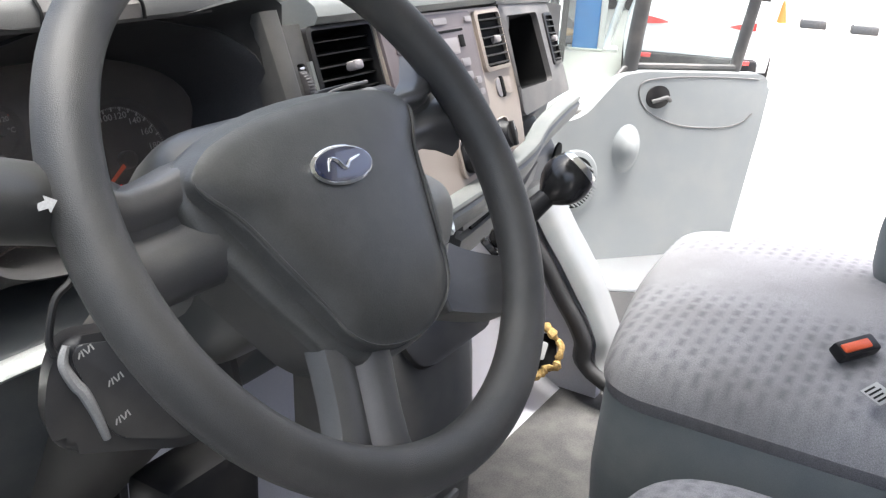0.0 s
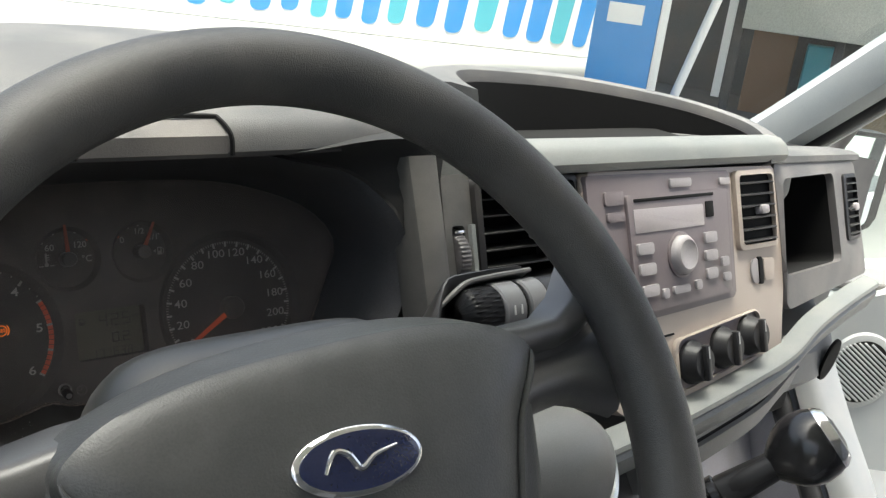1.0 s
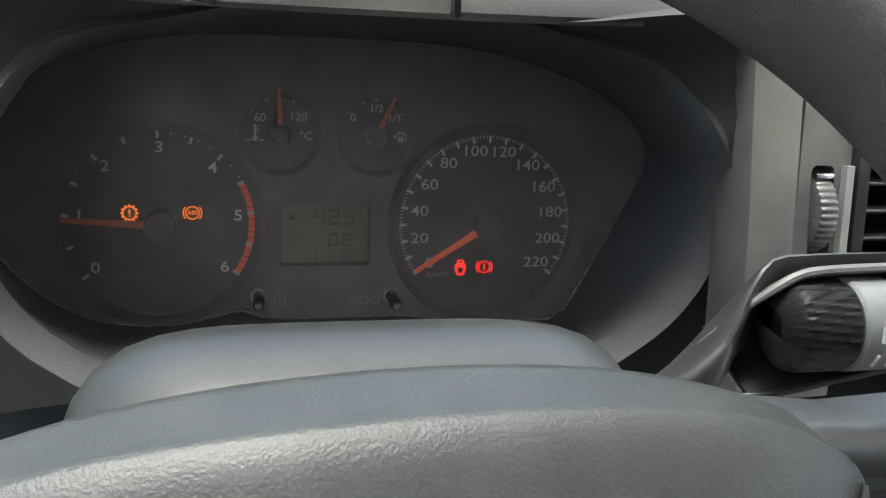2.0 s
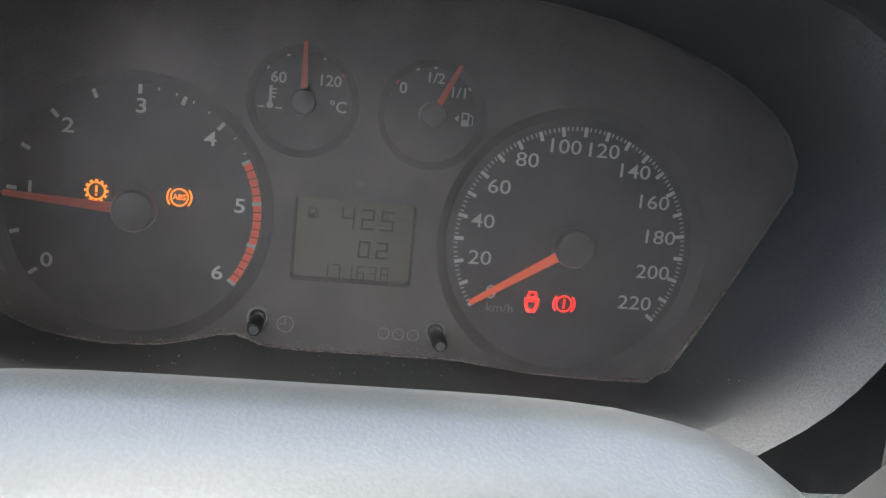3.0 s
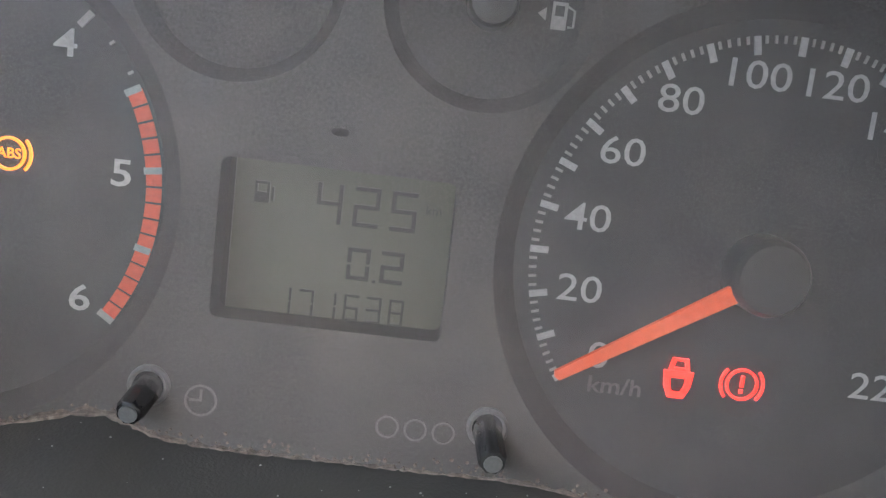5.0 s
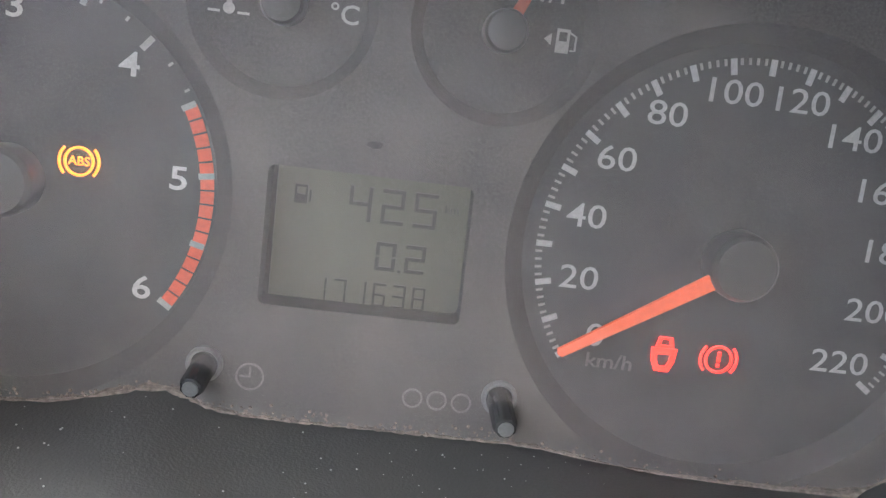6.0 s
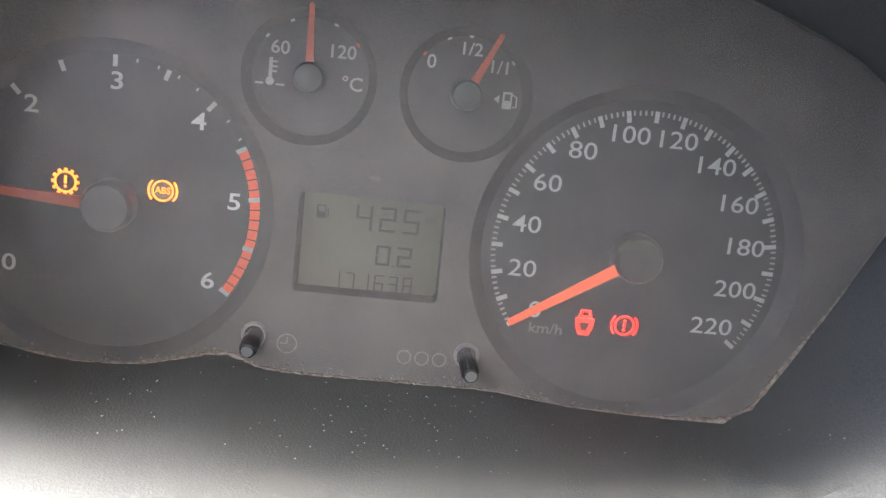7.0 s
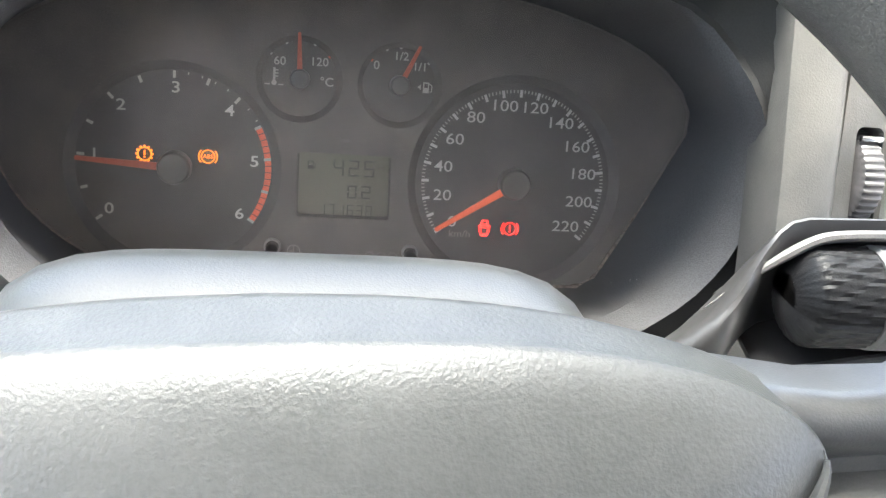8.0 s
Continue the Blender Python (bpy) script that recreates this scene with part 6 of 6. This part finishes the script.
def passenger_door():
    m = plane_frame(1.40, 0.0916, 0.0, 0, -40)
    d = thing("door_1", m, "open passenger door with grey moulded trim and a glazed window", "door", kind="structure")
    trim = [(-0.22, 0.50), (-0.09, 0.535), (0.0, 0.545), (0.03, 0.56), (0.105, 0.642), (0.16, 0.650), (0.475, 0.640), (0.500, 0.615), (0.490, 0.50), (0.462, 0.30), (0.450, 0.205), (0.05, 0.205), (-0.02, 0.24), (-0.10, 0.36), (-0.22, 0.42)]
    part("inner_trim", prism(rounded(trim, 0.018), -0.03, 0.0, 0.008), "door_trim", d, "grey moulded inner trim")
    skin = [(-0.24, 0.56), (0.10, 0.60), (0.50, 0.60), (0.515, 0.58), (0.47, 0.0), (0.40, -0.07), (0.17, -0.055), (0.13, 0.0), (0.08, 0.16), (-0.24, 0.30)]
    part("skin", prism(rounded(skin, 0.03), -0.09, -0.032, 0.006), "paint", d, "white painted door skin")
    part("lower_pad", prism(rounded([(0.095, 0.142), (0.15, 0.105), (0.30, 0.085), (0.30, -0.02), (0.21, -0.020), (0.142, 0.014)], 0.012), -0.034, -0.024, 0.004), "spoke", d, "dark grey lower panel")
    part("bolt_hole", turned([(0.008, -0.033), (0.008, -0.029), (0.0, -0.029)], 16, pose(0.149, -0.020, 0)), "void", d)
    # window frame and glass
    fr = bmesh.new()
    add_tube(fr, [(0.140, 0.64, -0.035), (0.150, 0.75, -0.035), (0.161, 0.85, -0.035), (0.178, 0.98, -0.035), (0.21, 1.18, -0.035)], 0.018, 10)
    add_tube(fr, [(0.417, 0.64, -0.035), (0.448, 0.81, -0.035), (0.456, 0.86, -0.035), (0.495, 1.15, -0.035)], 0.014, 10)
    add_tube(fr, [(0.0, 0.552, -0.03), (0.043, 0.556, -0.03), (0.126, 0.652, -0.03), (0.16, 0.657, -0.03), (0.42, 0.650, -0.03)], 0.008, 8)
    add_tube(fr, [(-0.12, 0.550, -0.03), (-0.05, 0.551, -0.03), (0.0, 0.552, -0.03)], 0.008, 8)
    add_tube(fr, smooth_path([(-0.20, 0.55, -0.035), (-0.12, 0.80, -0.035), (0.0, 1.00, -0.035), (0.21, 1.18, -0.035), (0.495, 1.15, -0.035)], 6), 0.014, 10)
    part("window_frame", fr, "frame_dark", d, "black window frame and seals")
    g = part("pane", loft([[(x, y, z) for x, y in [(-0.19, 0.54), (-0.11, 0.80), (0.0, 0.99), (0.20, 1.17), (0.49, 1.14), (0.417, 0.64), (0.13, 0.64), (0.0, 0.55)]] for z in (-0.037, -0.033)]), "pane", d, "clear side window glass", smooth=False)
    g.visible_shadow = False
    # release handle in its oval recess, and the moulded line behind it
    line = smooth_path([(0.460, 0.547, 0.0004), (0.432, 0.526, 0.0004), (0.372, 0.516, 0.0004), (0.264, 0.525, 0.0004), (0.185, 0.556, 0.0004), (0.154, 0.594, 0.0004), (0.162, 0.627, 0.0004), (0.245, 0.636, 0.0004), (0.36, 0.634, 0.0004), (0.462, 0.628, 0.0004)], 8)
    # thin tube in a darker colour stands for the groove's shade
    part("armrest_moulding", tube(line, 0.0018, 8), "spoke", d, "dark line for the shade of a moulded groove")
    cup = part("handle_cup", prism(ellipse(0.201, 0.592, 0.030, 0.026, 0.026, 2.2, 36), -0.004, 0.0025, 0.001), "black", d, "black handle recess")
    part("handle_lever", tube(smooth_path([(0.186, 0.582, 0.004), (0.202, 0.588, 0.010), (0.219, 0.592, 0.010), (0.231, 0.584, 0.006)], 5), 0.005, 10), "dash", cup, "dark grey release lever")
    bump = [[(0.135 + r * math.cos(a) * 0.027, 0.478 + r * math.sin(a) * 0.040 * (1.15 if math.sin(a) < 0 else 1), z) for a in (2 * math.pi * k / 24 for k in range(24))] for r, z in ((1.45, -0.003), (1.2, 0.003), (1.0, 0.011), (0.8, 0.020), (0.5, 0.027), (0.15, 0.030))]
    part("winder_boss", loft(bump), "door_trim", d)
    # loudspeaker grille
    sp = part("speaker_panel", loft([[(x, y, z) for x, y in ellipse(0.008, 0.402, w, h, h, 2.1, 40)] for w, h, z in ((0.064, 0.076, -0.002), (0.060, 0.072, 0.006), (0.052, 0.064, 0.008))]), "door_trim", d)
    part("speaker_hole", prism(ellipse(0.008, 0.402, 0.049, 0.061, 0.061, 2.1, 40), 0.004, 0.0088), "void", sp)
    for k in range(15):
        v = -0.9 + 1.8 * k / 14
        half = 0.060 * math.sqrt(max(0.02, 1 - v * v))
        part("grille_bar", box((-half, -0.0020, 0.0085), (half, 0.0020, 0.0125), 0.0008, 1, pose(0.008 + v * 0.030, 0.402 + v * 0.045, 0, 0, 0, -36)), "door_trim", sp)
    return d


passenger_door()


def door_mirror():
    r = thing("door_mirror", Matrix(), "black-backed passenger door mirror", "mirror")
    m = plane_frame(1.577, 0.290, 0.694, 0, -24)
    out = rounded([(-0.10, 0.108), (0.10, 0.100), (0.096, -0.098), (-0.09, -0.108)], 0.025)
    bm = prism(out, -0.05, 0.0, 0.006)
    bmesh.ops.transform(bm, matrix=m, verts=bm.verts)
    part("housing", bm, "black", r)
    bm = prism([(x * 0.84 - 0.008, y * 0.92) for x, y in out], 0.001, 0.003)
    bmesh.ops.transform(bm, matrix=m, verts=bm.verts)
    part("glass", bm, material("mirror_glass", (0.9, 0.92, 0.92), 0.02, metal=1.0, spread=0.0), r, "bright mirror glass")
    part("arm", tube([(1.36, 0.20, 0.52), m @ Vector((-0.05, -0.08, -0.03))], 0.022, 10), "black", r)


door_mirror()


# ---- the yard outside ----
GROUND = -1.0


def yard():
    g = bmesh.new()
    bmesh.ops.create_grid(g, x_segments=60, y_segments=60, size=600)
    bmesh.ops.translate(g, vec=(0, 0, GROUND), verts=g.verts)
    tagged(part("ground", g, "concrete", smooth=False), "sunlit pale concrete yard", "ground", kind="structure")

    def polar(az, dist, z=0.0):
        return Vector((-0.3 + dist * math.sin(radians(az)), -0.65 + dist * math.cos(radians(az)), z))
    # long white wall ahead with a row of blue and teal painted shapes
    wall = thing("yard_wall", Matrix(), "long white wall with a row of blue painted shapes", "wall", kind="structure")
    a, b = Vector((-9.0, 27.8, GROUND)), Vector((18.2, 14.2, GROUND))
    way = (b - a).normalized()
    m = Matrix.Translation(a) @ Matrix.Rotation(math.atan2(way.y, way.x), 4, "Z")
    length = (b - a).length
    part("face", box((0, 0, 0), (length, 0.3, 3.8), 0.02, 1, m), "wall", wall)
    rnd = random.Random(7)
    x = length * 0.05
    k = 0
    while x < length - 0.7:
        w = rnd.uniform(0.40, 0.56)
        lean = 0.18
        y0 = 0.24 + 0.12 * rnd.random()
        bm = prism(rounded([(x + lean, 1.9), (x + w + lean, 1.9), (x + w * 0.92, y0), (x + w * 0.12, y0)], 0.2), 0.0, 0.02)
        bmesh.ops.transform(bm, matrix=m @ pose(0, -0.005, 0, 90), verts=bm.verts)
        part("painted_shape", bm, "blue" if k % 3 else "teal", wall)
        x += w + rnd.uniform(0.10, 0.2)
        k += 1
    # blue posts of the canopy over the loading bay
    for az, dist, w in ((49.6, 10.5, 0.66), (67.2, 13.3, 0.35), (71.5, 22.2, 0.40)):
        p = polar(az, dist, GROUND)
        post = thing("roof_post", Matrix.Translation(p) @ pose(0, 0, 0, 0, 0, -az), "blue painted steel roof post", "post", group="blue posts")
        part("column", box((-w / 2, -w / 2, 0), (w / 2, w / 2, 3.6), 0.02), "blue", post)
        part("corner_strip", box((w / 2, -w / 2 - 0.01, 0), (w / 2 + 0.09, -w / 2 + 0.06, 3.6), 0.01), "wall", post, "white corner strip")
        part("foot_plate", box((-w * 0.7, -w * 0.7, 0), (w * 0.7, w * 0.7, 0.03), 0.005), "shed_light", post)
        part("notice", box((-w * 0.3, -w / 2 - 0.012, 1.55), (w * 0.25, -w / 2 - 0.002, 1.75), 0.003), "wall", post, "small white notice")
        brace = thing("roof_brace", Matrix.Translation(p) @ pose(0, 0, 0, 0, 0, -az), "white sloping steel brace beside a blue post", "brace", group="white braces")
        part("bar", tube([(w / 2 + 0.12, 0, 0.02), (w / 2 + 0.95, 0, 3.58)], 0.05, 10), "wall", brace)
        part("foot", box((w / 2 - 0.02, -0.14, 0), (w / 2 + 0.28, 0.14, 0.04), 0.005), "wall", brace)
    # canopy stays out of view; added over the posts to shade the ground
    roof = [(3.4, 1.5), (9.5, 3.0), (10.6, 3.7), (22.0, 5.6), (22.0, 13.0), (12.0, 13.0), (3.4, 10.0)]
    tagged(part("canopy", prism(roof, GROUND + 3.6, GROUND + 3.75), "shed_light"), "unseen pale canopy roof, added to shade the ground by the posts", "canopy", kind="structure")
    # dark open-fronted shed
    shed = thing("shed", Matrix(), "dark open-fronted shed with a pale fascia", "shed")
    a, b = polar(50.5, 16.6, GROUND), polar(66, 16.6, GROUND)
    way = (b - a).normalized()
    m = Matrix.Translation(a) @ Matrix.Rotation(math.atan2(way.y, way.x), 4, "Z")
    L = (b - a).length
    part("back_wall", box((0, 3.0, 0), (L, 3.2, 3.4), 0, 1, m), "shed", shed)
    # slab in the dark wall colour carries the shade on the ground here
    part("shaded_floor", box((0, -3.2, 0), (L, 3.0, 0.05), 0, 1, m), "shed", shed)
    part("roof", box((-0.3, -0.4, 3.3), (L + 0.3, 3.3, 3.5), 0.02, 1, m), "shed_light", shed)
    part("fascia", box((L * 0.36, -0.35, 1.45), (L + 0.2, -0.25, 3.4), 0.01, 1, m), "shed_light", shed)
    part("side_wall", box((L - 0.1, 0, 0), (L, 3.0, 3.3), 0.01, 1, m), "shed_light", shed)
    for x in (0.1, L * 0.35, L * 0.7, L - 0.2):
        part("shed_post", box((x - 0.07, -0.1, 0), (x + 0.07, 0.04, 3.3), 0.01, 1, m), "shed", shed)
    part("light_strip", box((L * 0.30, -0.2, 0.3), (L * 0.33, -0.15, 1.9), 0.005, 1, m), "wall", shed, "white upright strip")
    part("board_pile", box((L * 0.40, 0.6, 0), (L * 0.56, 1.3, 1.5), 0.02, 1, m), material("brown_board", (0.2, 0.12, 0.07), 0.8, grain=60), shed, "brown boards")
    part("locker", box((L * 0.60, 0.6, 0), (L * 0.70, 1.2, 1.3), 0.02, 1, m), "teal", shed, "dull teal locker")
    # a small trolley and a cable drum under the canopy
    t = thing("yard_trolley", Matrix.Translation(polar(69.1, 18.9, GROUND)) @ pose(0, 0, 0, 0, 0, -69), "small pale trolley on dark wheels under the canopy", "trolley")
    part("bed", box((-0.28, -0.4, 0.16), (0.28, 0.4, 0.50), 0.03), "shed_light", t)
    for x in (-0.18, 0.18):
        part("wheel", turned([(0.11, -0.05), (0.11, 0.05), (0.07, 0.055), (0.0, 0.045)], 24, pose(x, -0.36, 0.11, 90)), "tyre", t)
    h = thing("cable_drum", Matrix.Translation(polar(64.6, 14.4, GROUND)), "brown wooden cable drum on its side", "cable drum")
    for z in (0.0, 0.7):
        part("flange", turned([(0.5, z), (0.5, z + 0.08), (0.0, z + 0.08)], 28), "cone_wood", h)
    part("core", turned([(0.3, 0.08), (0.3, 0.7), (0.0, 0.7)], 24), "cone_wood", h)


M["cone_wood"] = material("weathered_wood", (0.3, 0.22, 0.13), 0.85, grain=40, spread=0.2)
yard()


# pale base colour stands in for a bright reflection in the glass
M["pale_glass"] = material("car_glass_painted_reflection", (0.5, 0.52, 0.52), 0.15)


def car(m, label):
    c = thing("parked_car", m, label, "car", group="parked cars")
    def section(x, y0, z0, z1, tumble):
        return [(x, -y0, z0), (x, -y0 * 1.03, z0 + 0.25), (x, -y0, z0 + 0.5 * (z1 - z0) + 0.1), (x, -y0 * tumble, z1), (x, y0 * tumble, z1), (x, y0, z0 + 0.5 * (z1 - z0) + 0.1), (x, y0 * 1.03, z0 + 0.25), (x, y0, z0)]
    part("body", loft([section(x, y, 0.22, z, t) for x, y, z, t in ((-2.0, 0.70, 0.80, 0.95), (-1.96, 0.80, 0.95, 0.92), (-1.55, 0.84, 1.02, 0.9), (0.9, 0.85, 0.98, 0.92), (1.6, 0.82, 0.88, 0.92), (2.0, 0.72, 0.72, 0.95))]), "paint", c, "white bodywork")
    part("cabin", loft([section(x, y, 0.9, z, t) for x, y, z, t in ((-1.75, 0.74, 1.02, 0.9), (-1.3, 0.74, 1.38, 0.8), (-0.2, 0.74, 1.45, 0.8), (0.35, 0.74, 1.36, 0.8), (1.0, 0.72, 1.0, 0.9))]), "gloss", c, "dark glazed cabin")
    part("roof", loft([section(x, 0.6, 1.40, z, 0.9) for x, z in ((-1.25, 1.42), (-0.9, 1.47), (-0.1, 1.49), (0.3, 1.43))]), "paint", c)
    part("rear_screen", prism(rounded([(-0.52, 0.0), (0.52, 0.0), (0.44, 0.30), (-0.44, 0.30)], 0.06), 0.0, 0.012), "pale_glass", c, "rear screen with a pale reflection put into its colour").matrix_local = pose(-1.69, 0, 1.03, 58, 0, -90)
    part("number_plate", box((-2.05, -0.25, 0.60), (-2.0, 0.25, 0.72), 0.005), "wall", c)
    for s in (-1, 1):
        part("tail_lamp", loft([[(-2.02, s * y, z0), (-2.02 + 0.04 * (y - 0.34), s * y, z1), (-1.9, s * y, z1), (-1.9, s * y, z0)] for y, z0, z1 in ((0.34, 0.70, 0.71), (0.42, 0.685, 0.735), (0.54, 0.675, 0.755), (0.63, 0.68, 0.77))]), "tail", c, "red wedge-shaped tail lamp")
        part("reflector", box((-2.10, s * 0.55 - 0.06, 0.30), (-2.05, s * 0.55 + 0.06, 0.35), 0.01), "tail", c, "red reflector")
        for x in (-1.25, 1.25):
            w = part("wheel", turned([(0.31, -0.1), (0.31, 0.1), (0.2, 0.11), (0.0, 0.08)], 28, pose(x, s * 0.76, 0.31, 90)), "tyre", c)
            part("hubcap", turned([(0.2, 0.0), (0.18, 0.03), (0.0, 0.05)], 20, pose(x, s * 0.83, 0.31, -90 * s)), "metal", w)
    part("bumper", box((-2.08, -0.70, 0.14), (-1.92, 0.70, 0.36), 0.05), "black", c, "dark lower bumper")
    return c


def at(az, dist, turn):
    return Matrix.Translation((-0.45 + dist * math.sin(radians(az)), -0.7 + dist * math.cos(radians(az)), GROUND)) @ pose(0, 0, 0, 0, 0, turn)


back = at(73.7, 11.2, 16)
car(back @ Matrix.Translation((2.0, 0, 0)), "white parked hatchback with red tail lamps")


def kerb_block(m):
    k = thing("kerb_block", m, "grey concrete kerb block on the yard", "kerb block", group="kerb blocks")
    part("block", box((-0.12, -0.22, 0.0), (0.12, 0.22, 0.14), 0.02), "shed", k)
    part("cap", box((-0.10, -0.20, 0.14), (0.10, 0.20, 0.22), 0.02), "wall", k, "whitewashed top")


kerb_block(at(79.9, 18.2, 15))
kerb_block(at(82.6, 18.0, 15))


def cone():
    c = thing("traffic_cone", at(78.2, 18.3, 0), "orange traffic cone in the yard", "cone")
    part("body", turned([(0.09, 0.03), (0.02, 0.42), (0.0, 0.42)], 20), "cone", c)
    part("foot", box((-0.12, -0.12, 0), (0.12, 0.12, 0.03), 0.01), "wall", c)


cone()
drain = thing("drain_grate", at(80, 9.3, 10), "grey steel drain grate in the concrete", "drain grate")
part("frame", box((-0.16, -0.30, 0.0), (0.16, 0.30, 0.008), 0.003), "concrete", drain)
for k in range(7):
    part("slot", box((-0.14, -0.27 + 0.08 * k, 0.006), (0.14, -0.23 + 0.08 * k, 0.012)), "shed_light", drain, smooth=False)
